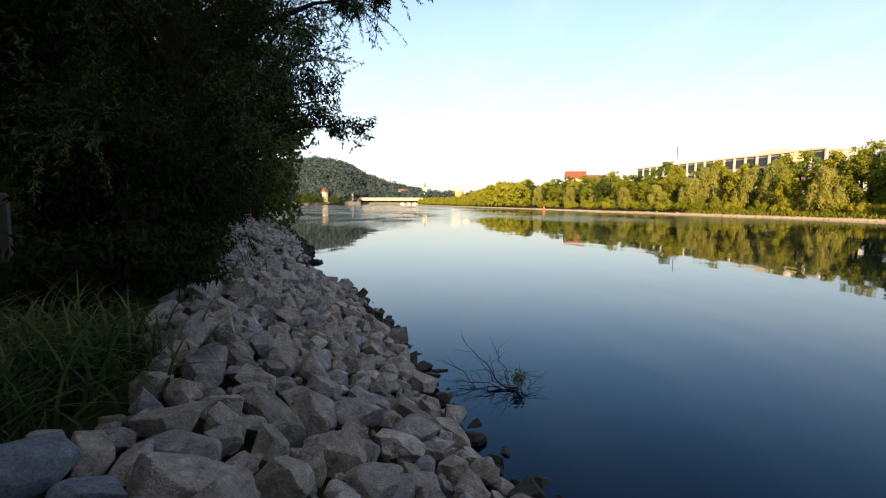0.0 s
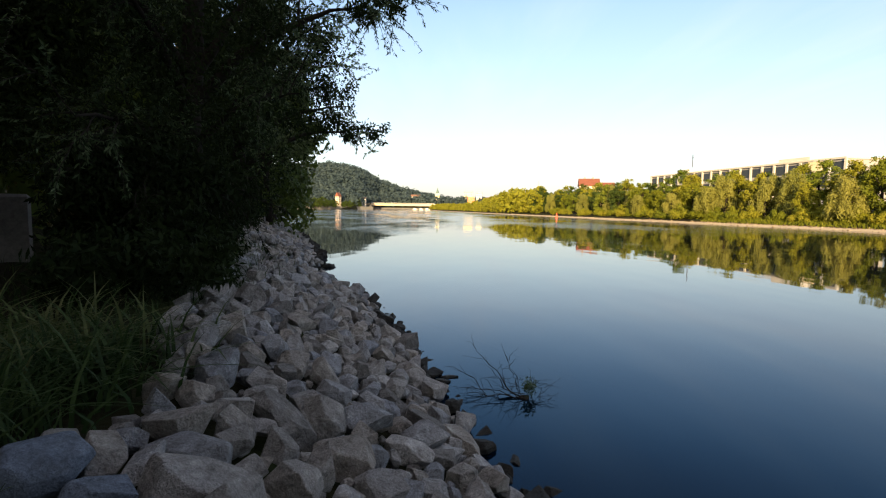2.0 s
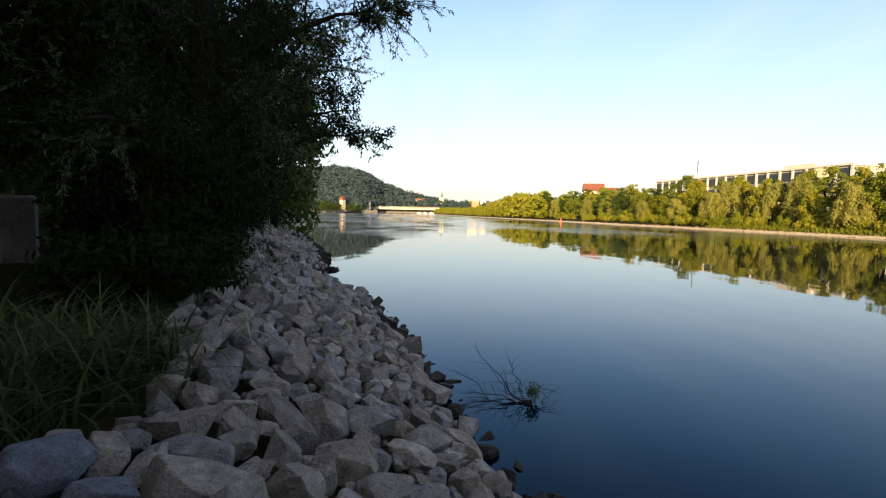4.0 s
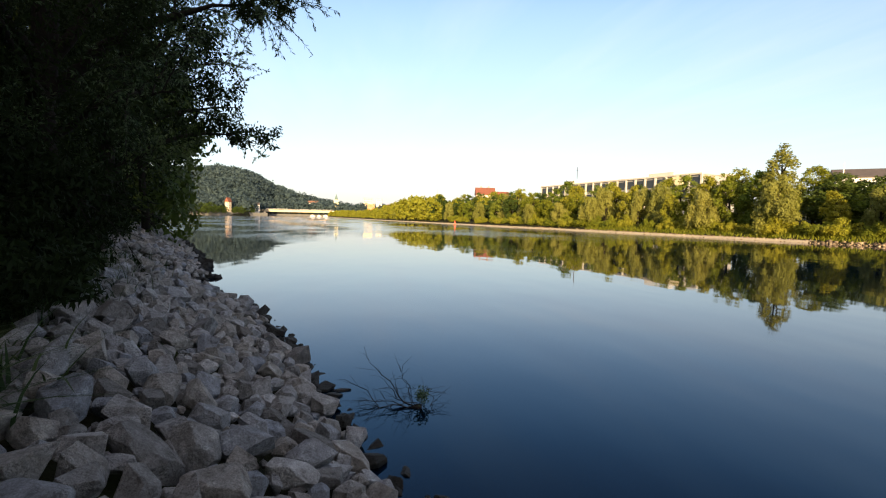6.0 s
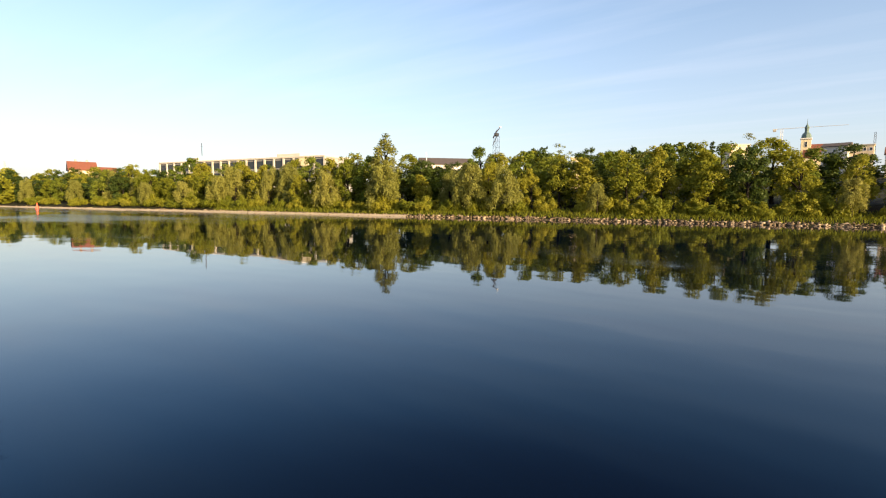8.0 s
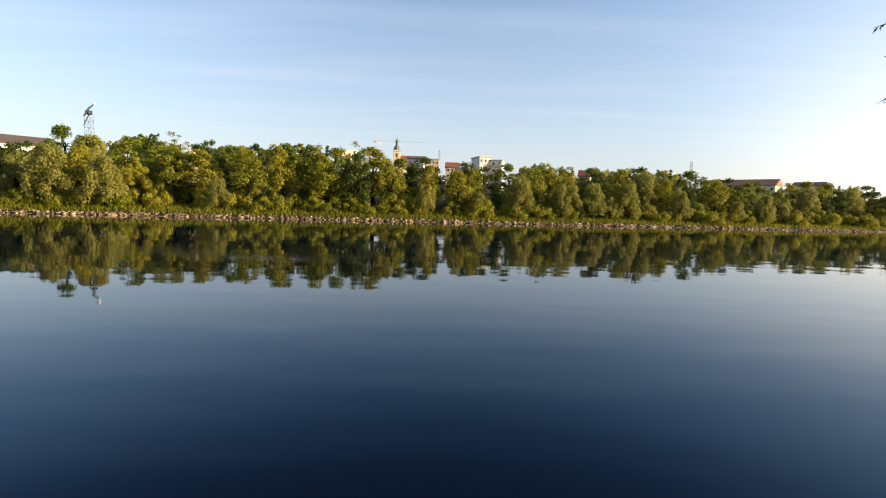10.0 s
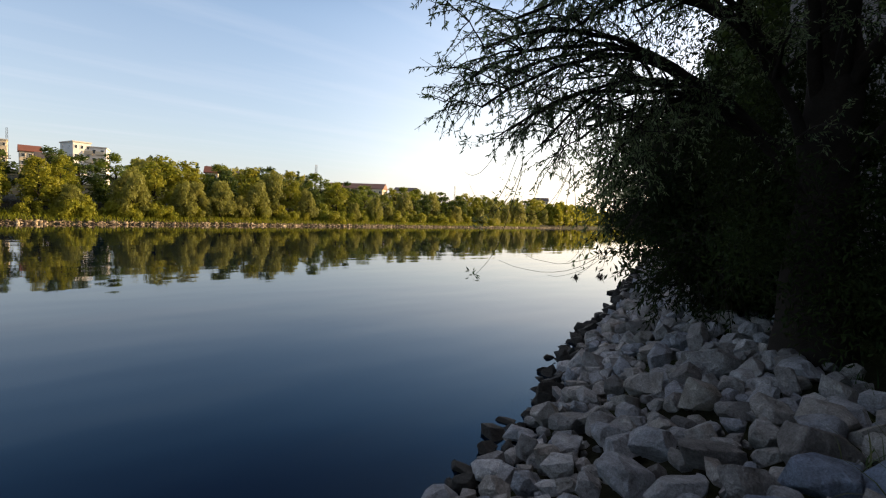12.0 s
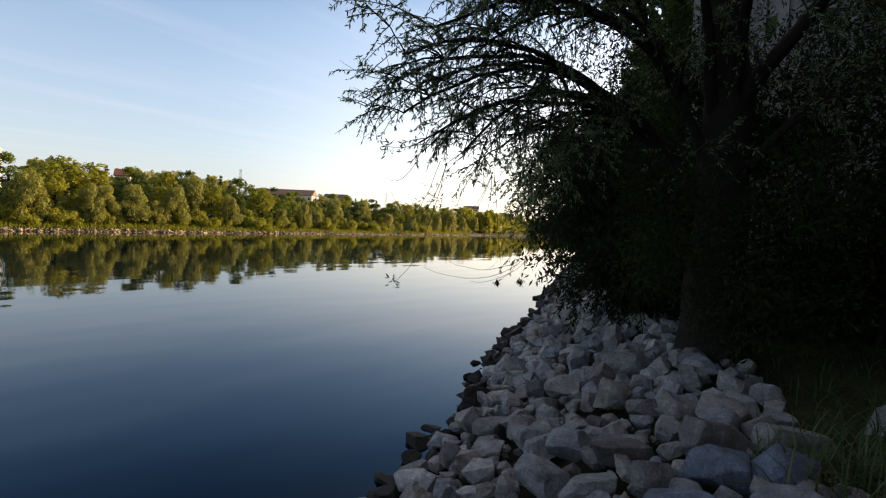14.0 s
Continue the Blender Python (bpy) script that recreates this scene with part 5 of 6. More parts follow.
# ======== the near bank: trees over the camera ========
def curve(p0, p1, sag, rng, n=9, wob=0.05):
    """A bent line from p0 to p1; sag > 0 hangs, < 0 arches."""
    p0, p1 = np.array(p0, float), np.array(p1, float)
    t = np.linspace(0, 1, n)
    P = p0 + (p1 - p0) * t[:, None]
    P[:, 2] -= sag * 4 * t * (1 - t)
    L = np.linalg.norm(p1 - p0)
    w = np.cumsum(rng.normal(size=(n, 3)), axis=0) * wob * L / n
    w -= w[-1] * t[:, None]
    return P + w


def near_tree(name, label, seed, trunk_pts, trunk_r, limbs, material, subs=10, twigs=7, leaf=(0.075, 0.016), per_twig=16, droop=0.8, spread=1.0, sub_len=1.5, twig_len=0.7, tips=1.0, cloud=(), cloud_leaf=1.4):
    """A tree seen close: trunk, limbs to given ends, branches, hanging twigs, and single leaves along the twigs.
    limbs: (share of the trunk where it leaves or the fork it leaves from, end point, arch, radius)."""
    rng = np.random.default_rng(seed)
    trunk_pts = np.array(trunk_pts, float)
    n = 14
    t = np.linspace(0, 1, n) * (len(trunk_pts) - 1)
    T = np.stack([np.interp(t, np.arange(len(trunk_pts)), trunk_pts[:, k]) for k in range(3)], 1)
    T += rng.normal(size=T.shape) * 0.04
    root = thing(name, label, "tree", place=Matrix.Translation(tuple(trunk_pts[0])))
    inv = -trunk_pts[0]
    V, F = tubes([(T + inv, np.linspace(trunk_r, trunk_r * 0.45, n) * (1 + 0.35 * np.exp(-np.arange(n) / 1.2)))], 12)
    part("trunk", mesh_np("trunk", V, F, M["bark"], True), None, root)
    LP, LA = [], []

    def leafy(P, dense):
        k = np.clip(((len(P) - 1) * rng.random(dense) ** tips).astype(int), 0, len(P) - 2)
        f = rng.random(dense)[:, None]
        p = P[k] * (1 - f) + P[k + 1] * f
        d = unit(P[k + 1] - P[k])
        a = d * 0.7 + rng.normal(size=(dense, 3)) * 0.55
        a[:, 2] -= 0.35
        LP.append(p); LA.append(a)

    for share, end, arch, rad in limbs:
        s = np.array(share) if isinstance(share, tuple) else T[int(round(share * (n - 1)))]
        P = curve(s, end, arch, rng, 12, 0.10)
        R = np.linspace(rad, 0.012, 12)
        V, F = tubes([(P + inv, R)], 8)
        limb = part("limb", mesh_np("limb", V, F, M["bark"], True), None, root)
        main = unit(P[-1] - P[0])
        lines = []
        for i in range(subs if rad < 0.105 or rad > 0.125 else subs // 5):
            k = int(rng.integers(4, 12))
            d = main * 0.75 + rng.normal(size=3) * 0.55 * spread
            d[2] += 0.15
            L = sub_len * rng.uniform(0.5, 1.2)
            e = P[k] + unit(d) * L
            e[2] -= droop * L * rng.uniform(0.0, 0.5)
            S = curve(P[k], e, -0.10 * L, rng, 8, 0.12)
            V, F = tubes([(S + inv, np.linspace(min(R[k] * 0.7, 0.03), 0.005, 8))], 4)
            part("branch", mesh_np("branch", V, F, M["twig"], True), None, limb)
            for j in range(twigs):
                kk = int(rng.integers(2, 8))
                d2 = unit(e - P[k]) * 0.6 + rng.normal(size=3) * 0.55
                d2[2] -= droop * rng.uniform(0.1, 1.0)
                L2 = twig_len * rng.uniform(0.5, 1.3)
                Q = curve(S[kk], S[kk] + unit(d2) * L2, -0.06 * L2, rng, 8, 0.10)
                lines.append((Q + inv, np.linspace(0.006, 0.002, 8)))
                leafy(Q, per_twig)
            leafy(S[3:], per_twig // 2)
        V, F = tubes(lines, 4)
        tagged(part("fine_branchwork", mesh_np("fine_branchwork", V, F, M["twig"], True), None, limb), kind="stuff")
    # inner mass of leaves: clumps (x, y, z, radius, leaves)
    first = sum(len(p) for p in LP)
    for (x, y, z, r, k) in cloud:
        k = int(k / cloud_leaf ** 2)
        d = unit(rng.normal(size=(k, 3))) * (r * rng.random(k) ** 0.45)[:, None]
        d[:, 2] *= 0.85
        LP.append(d + [x, y, z])
        a = rng.normal(size=(k, 3)) * 0.7
        a[:, 2] -= 0.5
        LA.append(a)
    P, A = np.concatenate(LP), np.concatenate(LA)
    size = rng.uniform(0.7, 1.3, len(P))
    V, F = leaves((P + inv)[:first], A[:first], size[:first] * leaf[0], size[:first] * leaf[1], rng)
    part("foliage", mesh_np("foliage", V, F, material), None, root)
    # inner leaves take the darker copy, with shade put into the colour
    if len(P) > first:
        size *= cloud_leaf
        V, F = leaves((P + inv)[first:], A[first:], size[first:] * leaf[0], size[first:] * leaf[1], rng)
        part("inner_foliage", mesh_np("inner_foliage", V, F, M["leaf_near_shade"]), None, root, "inner leaves coloured dark as if shaded")
    return root


LEFT = (-0.03, 0.56, 2.57)
RIGHT = (0.43, -0.47, 2.61)


def L_(az, el, d):
    return tuple(spot(az, el, d, LEFT))


def R_(az, el, d):
    return tuple(spot(az, el, d, RIGHT))


def clumps(rng, n, az, el, d, r, k, from_=LEFT):
    """Leaf clumps strewn through a stretch of bearings, elevations and distances."""
    return [(*spot(rng.uniform(*az), rng.uniform(*el), rng.uniform(*d), from_), rng.uniform(*r), k) for _ in range(n)]


RC = random.Random(21)
# upstream tree with the limb over the water
near_tree("bank_tree", "dark leafy tree leaning over the stone bank", 71,
          [(-5.4, 10.8, 1.2), (-5.3, 10.6, 4.0), (-5.0, 10.3, 7.0), (-4.6, 10.0, 10.5)], 0.27,
          [(0.42, L_(-10.0, 21.0, 10.0), -0.5, 0.14), (0.5, L_(-14, 25, 10.5), -0.5, 0.12), (0.6, L_(-22, 30, 9.5), -0.4, 0.1),
           (0.4, L_(-34, 20, 8.5), -0.3, 0.1), (0.5, L_(-42, 26, 8.0), -0.3, 0.1), (0.25, L_(-37, 8, 7.5), -0.3, 0.08), (0.3, L_(-17, 12, 9.5), -0.2, 0.08)],
          M["leaf_near_w"], subs=12, twigs=9, per_twig=30, leaf=(0.085, 0.023), droop=0.3, sub_len=1.1,
          cloud=clumps(RC, 70, (-46, -17), (4, 32), (8.5, 12.5), (0.5, 1.1), 1000) + clumps(RC, 9, (-10.5, -6.2), (18.4, 22), (9.6, 10.4), (0.16, 0.3), 200))
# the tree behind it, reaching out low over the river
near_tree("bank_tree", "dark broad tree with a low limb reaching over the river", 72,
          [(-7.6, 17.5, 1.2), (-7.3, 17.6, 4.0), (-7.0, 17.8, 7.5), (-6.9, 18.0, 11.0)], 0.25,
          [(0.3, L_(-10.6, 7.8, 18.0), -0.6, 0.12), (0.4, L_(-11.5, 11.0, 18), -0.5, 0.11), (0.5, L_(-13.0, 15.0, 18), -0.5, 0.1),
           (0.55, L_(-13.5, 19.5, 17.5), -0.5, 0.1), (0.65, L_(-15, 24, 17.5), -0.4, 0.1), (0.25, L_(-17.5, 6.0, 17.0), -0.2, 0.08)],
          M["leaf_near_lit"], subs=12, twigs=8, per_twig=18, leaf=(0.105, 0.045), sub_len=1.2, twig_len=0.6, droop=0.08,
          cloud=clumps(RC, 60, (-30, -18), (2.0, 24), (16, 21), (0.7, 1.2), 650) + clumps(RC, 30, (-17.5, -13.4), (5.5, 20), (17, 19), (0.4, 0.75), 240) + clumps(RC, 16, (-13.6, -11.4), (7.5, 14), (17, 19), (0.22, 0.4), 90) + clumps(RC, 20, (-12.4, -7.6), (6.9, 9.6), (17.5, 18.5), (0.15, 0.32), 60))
near_tree("bank_tree", "dark tree deep in the thicket", 73,
          [(-11.5, 22.0, 1.4), (-11.3, 22.2, 5.0), (-11.0, 22.0, 11.0)], 0.25,
          [(0.4, L_(-21.5, 6, 24), -0.4, 0.1), (0.6, L_(-22, 12, 24), -0.4, 0.1), (0.6, L_(-35, 16, 22), -0.4, 0.1)],
          M["leaf_near_lit"], subs=10, twigs=8, per_twig=22, leaf=(0.12, 0.04), sub_len=1.5, twig_len=0.8,
          cloud=clumps(RC, 60, (-45, -23), (1, 20), (21, 27), (1.0, 1.9), 700))
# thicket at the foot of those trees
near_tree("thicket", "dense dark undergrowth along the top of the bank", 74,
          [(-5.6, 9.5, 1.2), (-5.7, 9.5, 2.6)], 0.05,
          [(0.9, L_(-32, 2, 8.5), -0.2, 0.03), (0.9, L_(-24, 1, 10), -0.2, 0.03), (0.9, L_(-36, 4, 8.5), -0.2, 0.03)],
          M["leaf_near_shade"], subs=10, twigs=8, per_twig=16, leaf=(0.10, 0.032), sub_len=1.0, twig_len=0.5,
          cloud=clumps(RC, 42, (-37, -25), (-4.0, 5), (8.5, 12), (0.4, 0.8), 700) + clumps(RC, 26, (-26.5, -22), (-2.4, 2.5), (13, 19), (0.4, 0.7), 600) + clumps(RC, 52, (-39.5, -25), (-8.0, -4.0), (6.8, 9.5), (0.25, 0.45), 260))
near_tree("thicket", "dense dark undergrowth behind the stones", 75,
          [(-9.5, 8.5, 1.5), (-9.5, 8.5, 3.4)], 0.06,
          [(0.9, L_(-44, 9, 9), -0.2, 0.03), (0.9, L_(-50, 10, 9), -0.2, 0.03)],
          M["leaf_near_shade"], subs=8, twigs=8, per_twig=16, leaf=(0.11, 0.035), sub_len=1.1, twig_len=0.5,
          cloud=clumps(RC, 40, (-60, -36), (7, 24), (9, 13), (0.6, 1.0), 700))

# downstream willow
FORK, FORK_UP = R_(157.5, 12.5, 6.1), R_(159.5, 20.0, 6.0)


def along(which, u):
    """A point on one of the willow's two great boughs, a share u of the way out."""
    a, b = ((1.75, -7.06, 2.9), FORK) if which == "low" else ((1.77, -7.02, 3.5), FORK_UP)
    p = [x + (y - x) * u for x, y in zip(a, b)]
    return (p[0], p[1], p[2] + 0.8 * u * (1 - u))


near_tree("willow_tree", "large dark willow with arching limbs and hanging twigs over the water", 81,
          [(1.75, -7.1, 1.1), (1.75, -7.05, 3.2), (1.85, -6.9, 5.2), (2.0, -6.7, 8.5)], 0.34,
          [(0.22, FORK, -0.2, 0.075), (0.3, FORK_UP, -0.2, 0.08),
           (along("low", 0.90), R_(134.5, 18.5, 5.0), -0.45, 0.04), (along("low", 0.60), R_(133.2, 15.5, 5.1), -0.5, 0.04), (along("low", 0.75), R_(134.6, 12.5, 5.2), -0.5, 0.034), (along("low", 0.45), R_(138.0, 10.2, 5.4), -0.5, 0.034),
           (along("low", 0.98), R_(141.5, 8.5, 5.6), -0.45, 0.03), (along("low", 0.55), R_(145.5, 9.0, 5.7), -0.4, 0.03), (along("low", 0.82), R_(137.0, 15.0, 5.6), -0.4, 0.034), (along("low", 0.68), R_(141.0, 12.0, 5.4), -0.4, 0.034),
           (along("low", 0.40), R_(146.5, 10.5, 5.9), -0.3, 0.03), (along("low", 0.35), R_(145.0, 15.5, 5.6), -0.3, 0.03), (along("low", 0.90), R_(149.0, 6.5, 6.2), -0.3, 0.028),
           (along("high", 0.60), R_(134.5, 24.0, 5.0), -0.4, 0.045), (along("high", 0.75), R_(138.0, 21.5, 5.1), -0.4, 0.04), (along("high", 0.45), R_(141.5, 26.0, 4.9), -0.3, 0.04), (along("high", 0.98), R_(143.5, 20.0, 5.3), -0.3, 0.034),
           (along("high", 0.55), R_(148.0, 28.0, 4.9), -0.25, 0.04), (along("high", 0.82), R_(150.5, 21.5, 5.4), -0.25, 0.034), (along("high", 0.68), R_(155.0, 28.5, 5.2), -0.2, 0.04), (0.42, R_(163, 31, 5.2), -0.2, 0.09), (0.5, R_(172, 30, 5.2), -0.2, 0.09),
           (0.5, R_(185, 27, 5.5), -0.3, 0.1), (0.3, R_(179, 13, 6.5), -0.3, 0.07)],
          M["leaf_near_w"], subs=8, twigs=8, per_twig=23, leaf=(0.052, 0.0145), droop=0.9, sub_len=0.72, twig_len=0.42, tips=0.75,
          # the last 95 clumps are unseen leaves, added overhead to shade the bank
          cloud=clumps(RC, 30, (159, 168), (1, 18), (6.8, 9.5), (0.4, 0.8), 700, RIGHT) + clumps(RC, 30, (152, 162), (12, 24), (6.0, 7.2), (0.2, 0.36), 130, RIGHT) + clumps(RC, 16, (157, 169), (17, 30), (6.0, 7.5), (0.25, 0.5), 260, RIGHT) + clumps(RC, 30, (169, 190), (2, 30), (6.6, 9.5), (0.4, 0.9), 800, RIGHT) + clumps(RC, 34, (163, 182), (8, 20), (7.0, 9.5), (0.3, 0.6), 420, RIGHT) + clumps(RC, 34, (162, 178), (-9, 8), (5.7, 6.6), (0.3, 0.55), 500, RIGHT) + clumps(RC, 95, (150, 225), (34, 62), (3.5, 6.5), (0.5, 0.85), 420, RIGHT))
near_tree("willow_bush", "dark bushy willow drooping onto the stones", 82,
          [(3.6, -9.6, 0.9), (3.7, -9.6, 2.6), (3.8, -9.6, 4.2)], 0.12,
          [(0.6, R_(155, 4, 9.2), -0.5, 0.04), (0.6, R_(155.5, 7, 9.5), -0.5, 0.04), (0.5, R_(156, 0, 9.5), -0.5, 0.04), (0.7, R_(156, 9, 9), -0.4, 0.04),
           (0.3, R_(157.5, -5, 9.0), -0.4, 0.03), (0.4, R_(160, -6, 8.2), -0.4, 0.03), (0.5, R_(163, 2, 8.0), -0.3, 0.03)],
          M["leaf_near_shade"], subs=14, twigs=9, per_twig=15, leaf=(0.10, 0.026), droop=1.1, sub_len=1.0, twig_len=0.6,
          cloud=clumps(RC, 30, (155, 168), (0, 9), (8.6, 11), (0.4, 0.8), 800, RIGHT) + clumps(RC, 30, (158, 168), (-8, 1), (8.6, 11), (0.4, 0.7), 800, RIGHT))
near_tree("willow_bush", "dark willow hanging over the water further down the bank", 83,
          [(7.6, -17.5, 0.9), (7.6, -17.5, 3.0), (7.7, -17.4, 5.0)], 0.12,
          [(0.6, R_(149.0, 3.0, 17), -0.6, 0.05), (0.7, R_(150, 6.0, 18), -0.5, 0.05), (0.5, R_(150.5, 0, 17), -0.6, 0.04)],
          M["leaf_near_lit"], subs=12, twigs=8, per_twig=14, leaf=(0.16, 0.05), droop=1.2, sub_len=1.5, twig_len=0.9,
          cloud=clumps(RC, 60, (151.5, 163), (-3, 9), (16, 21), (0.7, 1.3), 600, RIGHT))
near_tree("thicket", "undergrowth under the willow, coloured near-black for shade", 84,
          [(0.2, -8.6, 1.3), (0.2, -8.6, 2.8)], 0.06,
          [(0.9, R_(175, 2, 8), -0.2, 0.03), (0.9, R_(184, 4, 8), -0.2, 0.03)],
          M["leaf_near_shade"], subs=8, twigs=7, per_twig=14, leaf=(0.10, 0.03), sub_len=1.0, twig_len=0.5,
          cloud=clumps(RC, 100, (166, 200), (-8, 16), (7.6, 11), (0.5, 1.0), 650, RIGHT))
# wood added behind, largely out of view, to keep the bank in shade
for i, (x, y, h) in enumerate(((-11, -7.5, 12), (-12.5, 6, 11), (-5.5, -12, 11), (-8, -10.5, 11), (-4.4, -16.5, 12), (-9, -14, 14), (-3, -16, 14), (2, -18, 13), (4.5, -23, 12), (-12, -6, 13), (-14, 2, 13), (-1, -26, 14), (6, -31, 13), (9, -38, 13), (-7, -22, 14), (3, -34, 14), (13, -48, 13), (9, -52, 14), (-13, 14, 13), (-17, 20, 14), (-16, 27, 13), (-21, 38, 13), (-25, 52, 13), (-31, 70, 13), (-38, 92, 13), (-50, 125, 13), (-12, 33, 9), (-15.5, 43, 10))):
    plant(B[3] if math.hypot(x, y) < 50 else SHADE, x, y, float(bank_z((shore_x(y) - x) / 1.07)) - 0.1, h * 1.35, 0.95, "trees behind the near bank")

# bushes added out of view, to stop low sun reaching the stones
for x, y, h in ((-4.2, -9.0, 4.5), (-6.2, -8.2, 5), (-7.6, -5.5, 5), (-2.6, -11.5, 5), (-6.0, -14, 6)):
    plant(BUSH[0], x, y, float(bank_z((shore_x(y) - x) / 1.07)) - 0.1, h, 0.8, "undergrowth behind the near bank")
# unseen crown added over the standing point, above the view, to shade the bank
near_tree("shade_tree", "unseen tree added over the bank for shade", 88,
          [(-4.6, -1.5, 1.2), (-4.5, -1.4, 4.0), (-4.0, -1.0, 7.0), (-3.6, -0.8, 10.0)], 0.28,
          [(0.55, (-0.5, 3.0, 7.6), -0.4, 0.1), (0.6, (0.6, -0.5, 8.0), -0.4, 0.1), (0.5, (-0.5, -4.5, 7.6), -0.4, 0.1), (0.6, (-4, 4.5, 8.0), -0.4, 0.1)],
          M["leaf_near_shade"], subs=6, twigs=5, per_twig=10, leaf=(0.16, 0.06), droop=0.2,
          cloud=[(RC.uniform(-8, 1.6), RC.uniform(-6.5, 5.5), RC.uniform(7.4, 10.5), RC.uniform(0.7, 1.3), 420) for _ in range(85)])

# ---- concrete works behind the thicket ----
pier = part("concrete_block", boxed(-1.5, 1.05, -0.6, 0.6, -1.0, 1.45, bevel=0.06), M["concrete"], place=pose(-9.45, 9.9, 1.3, 0, 0, 45))
tagged(pier, "weathered grey concrete block among the undergrowth", "concrete block")
bm = boxed(-4.5, 4.5, -0.4, 0.4, -1.5, 8.5, bevel=0.04)
for i in range(22):
    box(bm, -4.4 + i * 0.41, -4.4 + i * 0.41 + 0.2, 0.403, 0.47, 0.2, 8.3)
wall = part("ribbed_wall", bm, M["concrete"], place=pose(-0.6, -13.5, 1.6, 0, 0, -3))
tagged(wall, "tall pale concrete wall with vertical ribs behind the willow", "wall", kind="structure")


# ---- grass ----
def blades(rng, spots, length, width, lean=0.5, seg=4):
    """Grass blades: bent tapering strips from each spot."""
    V, F, n0 = [], [], 0
    for (x, y, z) in spots:
        a = rng.uniform(0, 6.28)
        L = length * rng.uniform(0.5, 1.25)
        w = width * rng.uniform(0.6, 1.2)
        out = np.array([math.cos(a), math.sin(a), 0]) * lean * rng.uniform(0.3, 1.5)
        side = np.array([-math.sin(a), math.cos(a), 0])
        p = np.array([x, y, z])
        for i in range(seg + 1):
            t = i / seg
            c = p + np.array([0, 0, 1]) * L * (t - 0.38 * np.linalg.norm(out) * t * t) + out * L * t * t
            ww = w * (1 - t) ** 0.7 * 0.5 + 0.0006
            V += [c - side * ww, c + side * ww]
        for i in range(seg):
            k = n0 + 2 * i
            F.append((k, k + 1, k + 3, k + 2))
        n0 += 2 * (seg + 1)
    return np.array(V), np.array(F)


def on_bank(x, y):
    return x, y, float(bank_z((shore_x(y) - x) / 1.07))


def tuft(name, label, centre, spread, n, length, width, seed, lean=0.5):
    rng = np.random.default_rng(seed)
    c = np.array(centre)
    sp = [np.array(on_bank(*(c + rng.normal(size=2) * spread))) for _ in range(n)]
    base = np.array(on_bank(*centre))
    V, F = blades(rng, [s - base for s in sp], length, width, lean)
    ob = part(name, mesh_np(name, V, F, M["grass"]), place=Matrix.Translation(base))
    return tagged(ob, label, "grass", kind="stuff")


tuft("reed_grass", "tall clump of long reed grass at the edge of the stones", (-2.75, 3.85), (0.28, 0.55), 400, 0.58, 0.034, 301, 1.2)
tuft("reed_grass", "tall clump of long reed grass at the edge of the stones", (-3.6, 4.5), (0.5, 0.6), 380, 0.65, 0.034, 302, 1.2)
tuft("reed_grass", "tall clump of long reed grass at the edge of the stones", (-2.6, 3.0), (0.16, 0.25), 170, 0.5, 0.018, 303, 0.8)
tuft("reed_grass", "clump of grass with dry straw at the top of the bank", (0.50, -4.1), (0.2, 0.2), 200, 0.38, 0.012, 304, 0.9)
tuft("reed_grass", "clump of grass with dry straw at the top of the bank", (0.0, -4.6), (0.3, 0.35), 220, 0.42, 0.012, 305, 0.9)
tuft("grass_tuft", "small grass tuft growing among the stones", (-3.9, 8.0), (0.35, 0.5), 240, 0.42, 0.018, 306, 0.8)
tuft("grass_tuft", "small grass tuft growing among the stones", (-5.1, 11.5), (0.4, 0.9), 280, 0.5, 0.02, 307, 0.8)
tuft("grass_tuft", "weedy grass tuft hanging over the upper stones", (-4.5, 9.6), (0.4, 0.6), 240, 0.45, 0.018, 308, 0.9)
tuft("grass_tuft", "weedy grass tuft hanging over the upper stones", (-6.0, 14.2), (0.5, 0.9), 260, 0.55, 0.022, 309, 0.8)
rng = np.random.default_rng(310)
sp = []
for _ in range(9000):
    y = rng.uniform(-14, 34)
    q = 3.3 + abs(rng.normal()) * 2.2
    x = shore_x(y) - 1.07 * q
    if math.hypot(x, y) > 1.6:
        sp.append(on_bank(x, y))
V, F = blades(rng, sp, 0.24, 0.014, 0.9, 3)
tagged(part("rough_grass", mesh_np("rough_grass", V, F, M["grass"])), "rough grass and weeds along the top of the bank", "grass", kind="stuff")
sp = []
for _ in range(26000):
    y = rng.uniform(-150, 110)
    q = rng.uniform(1.1, 7)
    sp.append((float(far_x(y)) + 1.03 * q, y, float(far_z(q))))
V, F = blades(rng, sp, 0.7, 0.12, 0.7, 2)
tagged(part("far_grass", mesh_np("far_grass", V, F, M["leaf"])), "sunlit grass and weeds above the opposite stones", "grass", kind="stuff")


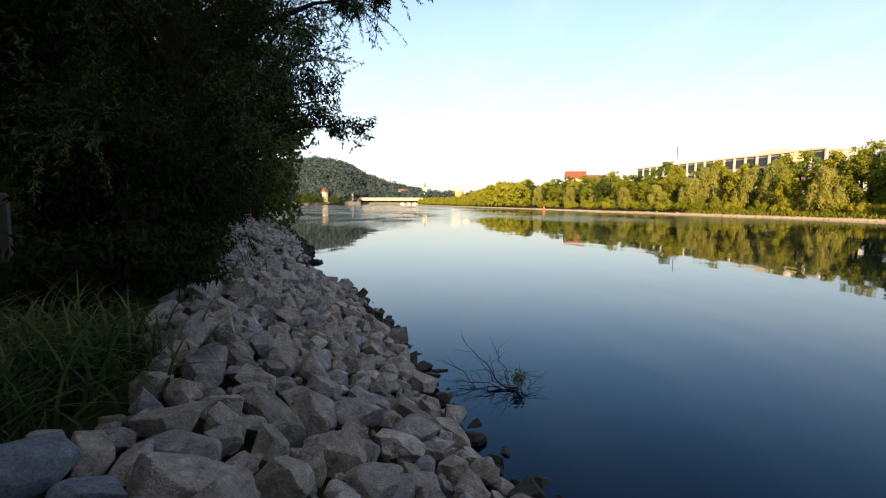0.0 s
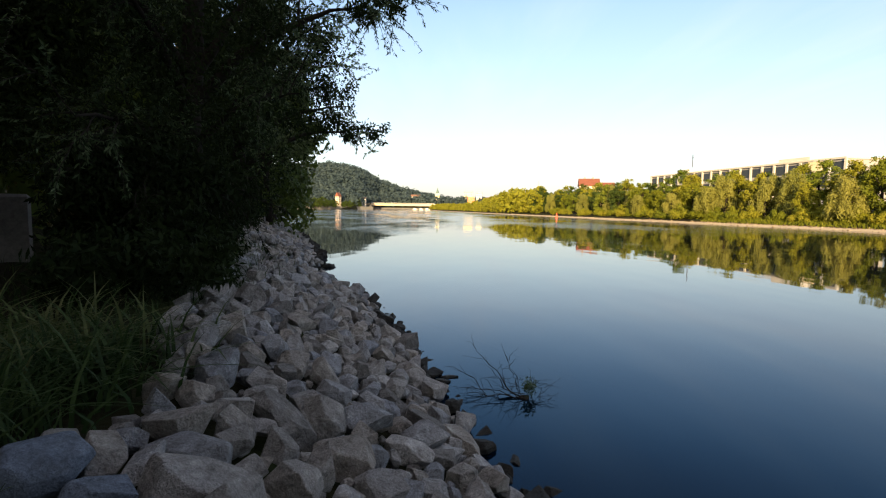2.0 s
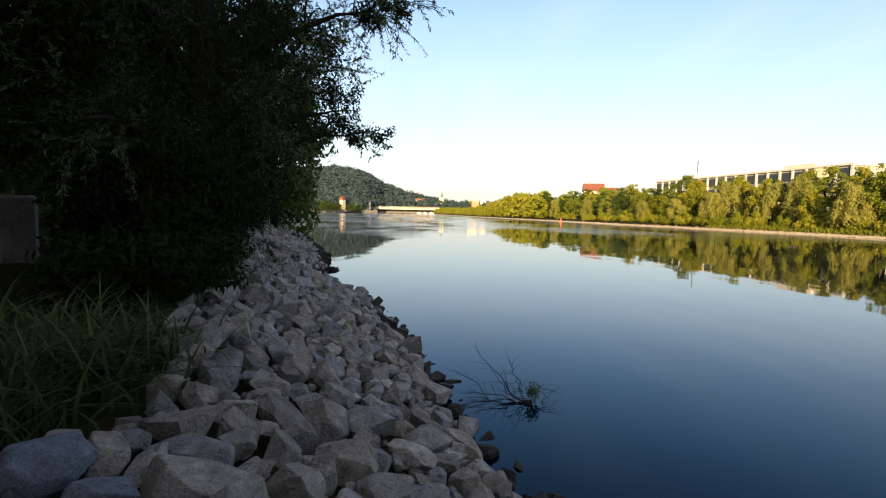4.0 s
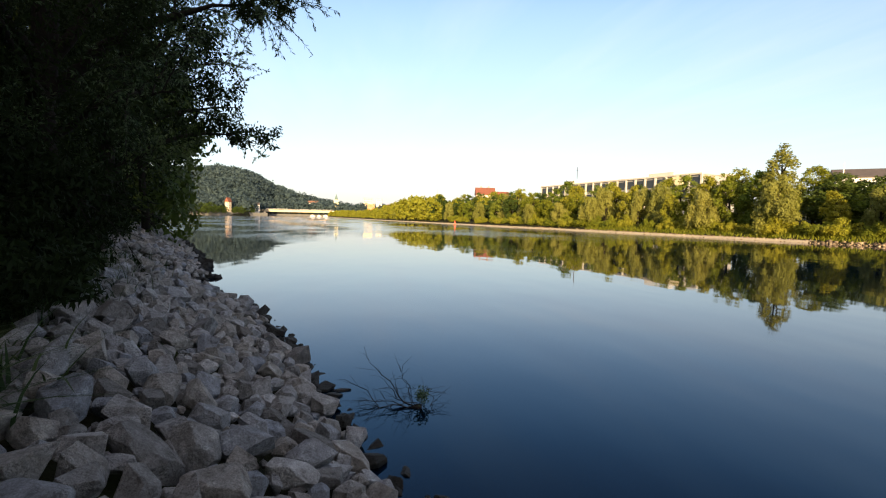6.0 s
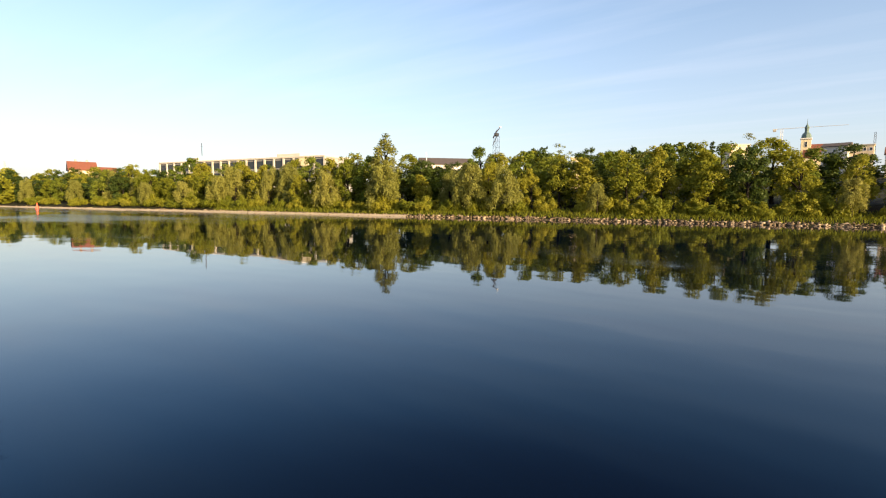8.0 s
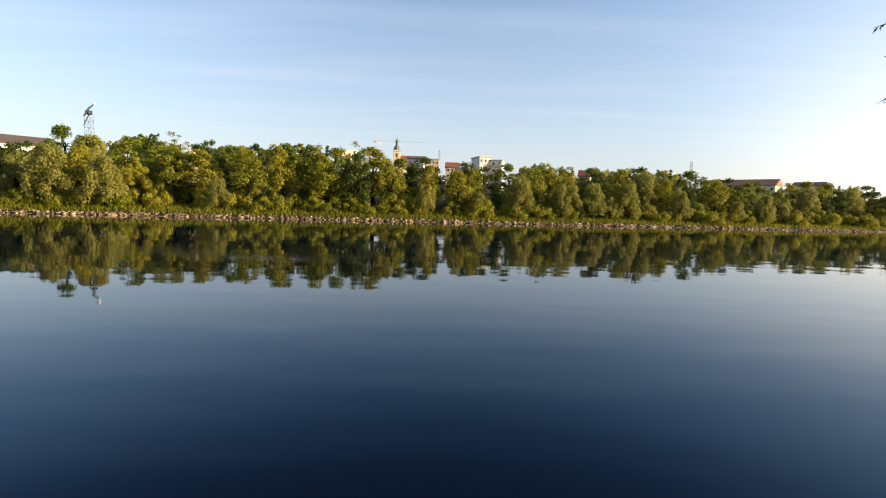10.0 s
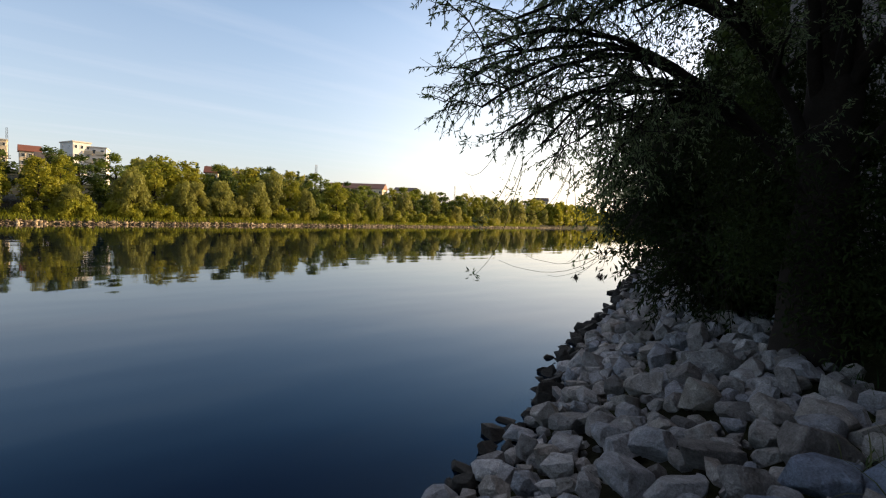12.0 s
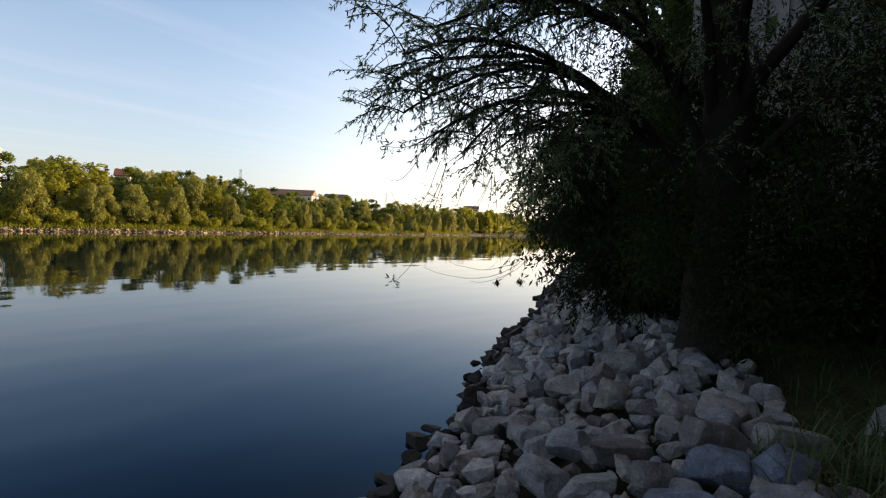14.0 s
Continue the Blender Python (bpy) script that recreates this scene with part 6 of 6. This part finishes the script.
# ---- dead branch in the water ----
def dead_branch():
    rng = np.random.default_rng(91)
    c = np.array([0.98, 7.22, 0.0])
    root = thing("driftwood_branch", "dead bare branch in the water with a green leaf tuft", "branch", place=Matrix.Translation(tuple(c)))
    for (dx, dy, dz, r) in ((-0.75, 0.9, 0.62, 0.016), (-1.15, 0.6, 0.36, 0.011), (-1.05, 0.1, 0.14, 0.010), (-0.2, 0.5, 0.52, 0.006), (-0.5, 0.35, 0.42, 0.009),
                            (0.3, 0.1, 0.16, 0.006), (0.32, -0.2, -0.05, 0.009), (-0.75, -0.25, -0.02, 0.009), (-0.8, 0.1, 0.05, 0.008), (-0.12, 0.15, 0.34, 0.007), (0.26, 0.25, 0.24, 0.006)):
        P = curve((0, 0, 0.01), (dx, dy, dz), rng.normal() * 0.09, rng, 9, 0.4)
        lines = [(P, np.linspace(r, 0.004, 9))]
        for _ in range(10):
            k = int(rng.integers(3, 9))
            e = P[k] + unit(np.array([dx, dy, dz * 0.6]) + rng.normal(size=3) * 0.7) * rng.uniform(0.15, 0.45)
            e[2] = max(e[2], -0.02)
            lines.append((curve(P[k], e, -0.02, rng, 5, 0.25), np.linspace(0.004, 0.0015, 5)))
        V, F = tubes(lines[:1], 6)
        bough = part("bough", mesh_np("bough", V, F, M["twig"], True), None, root)
        for line in lines[1:]:
            V, F = tubes([line], 4)
            part("twig", mesh_np("twig", V, F, M["twig"], True), None, bough)
    bm = stone_mesh(77, 16, 0.04)
    for v in bm.verts:
        v.co = Vector((v.co.x * 0.19, v.co.y * 0.13, v.co.z * 0.09))
    part("stump", bm, M["bark"], root, "dark snagged stump")
    root.scale = (0.84, 0.84, 0.70)
    k = 230
    P = rng.normal(size=(k, 3)) * [0.05, 0.05, 0.08] + [0.09, 0.05, 0.22]
    V, F = leaves(P, rng.normal(size=(k, 3)) + [0, 0, -0.6], 0.07, 0.02, rng)
    part("leaf_tuft", mesh_np("leaf_tuft", V, F, M["leaf_near_lit"]), None, root, "tuft of green leaves")


dead_branch()


# ---- hanging twigs and wind-blown tufts in front of the river ----
def hanging(name, label, start, ends, seed):
    rng = np.random.default_rng(seed)
    s = np.array(start)
    root = thing(name, label, "twig", place=Matrix.Translation(tuple(s)))
    lines = [(curve((0, 0, 0), np.array(e) - s, sag, rng, 12, 0.05), np.linspace(0.005, 0.0015, 12)) for e, sag in ends]
    for line in lines:
        V, F = tubes([line], 4)
        part("stem", mesh_np("stem", V, F, M["twig"], True), None, root)
    return root


tip = np.array([3.36, -3.32, 2.15])
h1 = hanging("hanging_twig", "thin drooping willow twig with a leafy tip", R_(139.5, 6.5, 5.0), [(tuple(tip), 0.25), (R_(133.5, 4.0, 4.6), 0.35)], 401)
h2 = hanging("hanging_twig", "thin drooping willow twigs curving out over the water", R_(152.5, 1.5, 7.5), [(R_(137.5, -4.6, 6.0), 0.45), (R_(143, -6.0, 6.0), 0.3), (R_(140, -3.6, 5.6), 0.35), (R_(147, -4.0, 6.2), 0.2)], 402)
TRAIL = "bare thin willow twig trailing against the sky"
hanging("hanging_twig", TRAIL, R_(135.5, 24.3, 5.0), [(R_(126.5, 23.8, 5.0), 0.16), (R_(131.5, 25.0, 5.0), 0.05)], 404)
hanging("hanging_twig", TRAIL, R_(132.8, 16.0, 5.1), [(R_(127.4, 17.4, 5.0), 0.05), (R_(129.0, 14.8, 5.0), 0.08)], 406)
hanging("hanging_twig", TRAIL, R_(134.0, 13.5, 5.2), [(R_(130.3, 9.6, 5.0), 0.04), (R_(131.6, 20.5, 5.1), -0.04)], 407)
hanging("hanging_twig", TRAIL, R_(137.5, 11.0, 5.4), [(R_(133.0, 5.4, 5.0), 0.22)], 408)
h4 = hanging("hanging_twig", "thin willow twig with a leafy tip against the far bank", R_(139.0, 7.5, 5.4), [(R_(135.0, -0.4, 5.2), 0.1)], 409)
h6 = hanging("hanging_twig", "thin willow twig with a leafy tip against the sky", R_(138.0, 10.5, 5.2), [(R_(133.0, 8.8, 5.0), 0.06)], 410)
h5 = hanging("hanging_twig", "bare thin willow twigs hanging straight down", R_(145, 6.5, 5.6), [(R_(144.2, -3.0, 5.5), 0.05), (R_(146.5, -4.5, 5.6), 0.05), (R_(141, 0.5, 5.4), 0.2), (R_(138.5, 2.0, 5.3), 0.3)], 405)
h3 = hanging("hanging_twig", "thin willow twigs with dead leaf clumps at their ends", R_(150, 3.0, 6.3), [((3.38, -4.85, 2.12), 0.3), ((3.04, -4.75, 2.17), 0.2), (R_(145, -4.5, 5.5), 0.1)], 403)
rng = np.random.default_rng(55)
def tip_leaves(parent, at, n, size, spread, name, material, fall=0.2):
    o = np.array(parent.matrix_basis.translation)
    P = rng.normal(size=(n, 3)) * spread + np.array(at) - o
    V, F = leaves(P, rng.normal(size=(n, 3)) + [0, 0, -fall], size, size * 0.22, rng)
    tagged(part(name, mesh_np(name, V, F, material), None, parent), kind="stuff")
tip_leaves(h1, tip, 20, 0.055, 0.018, "leaf_tip", M["leaf_near_w"])
tip_leaves(h6, R_(133.0, 8.7, 5.0), 24, 0.08, 0.03, "leaf_tip", M["leaf_near_w"])
tip_leaves(h4, R_(135.0, -0.4, 5.2), 45, 0.06, 0.05, "leaf_tip", M["leaf_near_w"])
tip_leaves(h5, R_(138.6, 3.2, 5.2), 80, 0.06, 0.10, "leaf_tip", M["leaf_near_w"])
for p_, nm in (((3.38, -4.85, 2.07), "dead_clump"), ((3.04, -4.75, 2.12), "dead_clump")):
    tip_leaves(h3, p_, 34, 0.06, 0.012, nm, M["debris"], 2.5)


# ======== stones of the banks ========
stone_arrays = build_riprap()
build_far_riprap(stone_arrays)
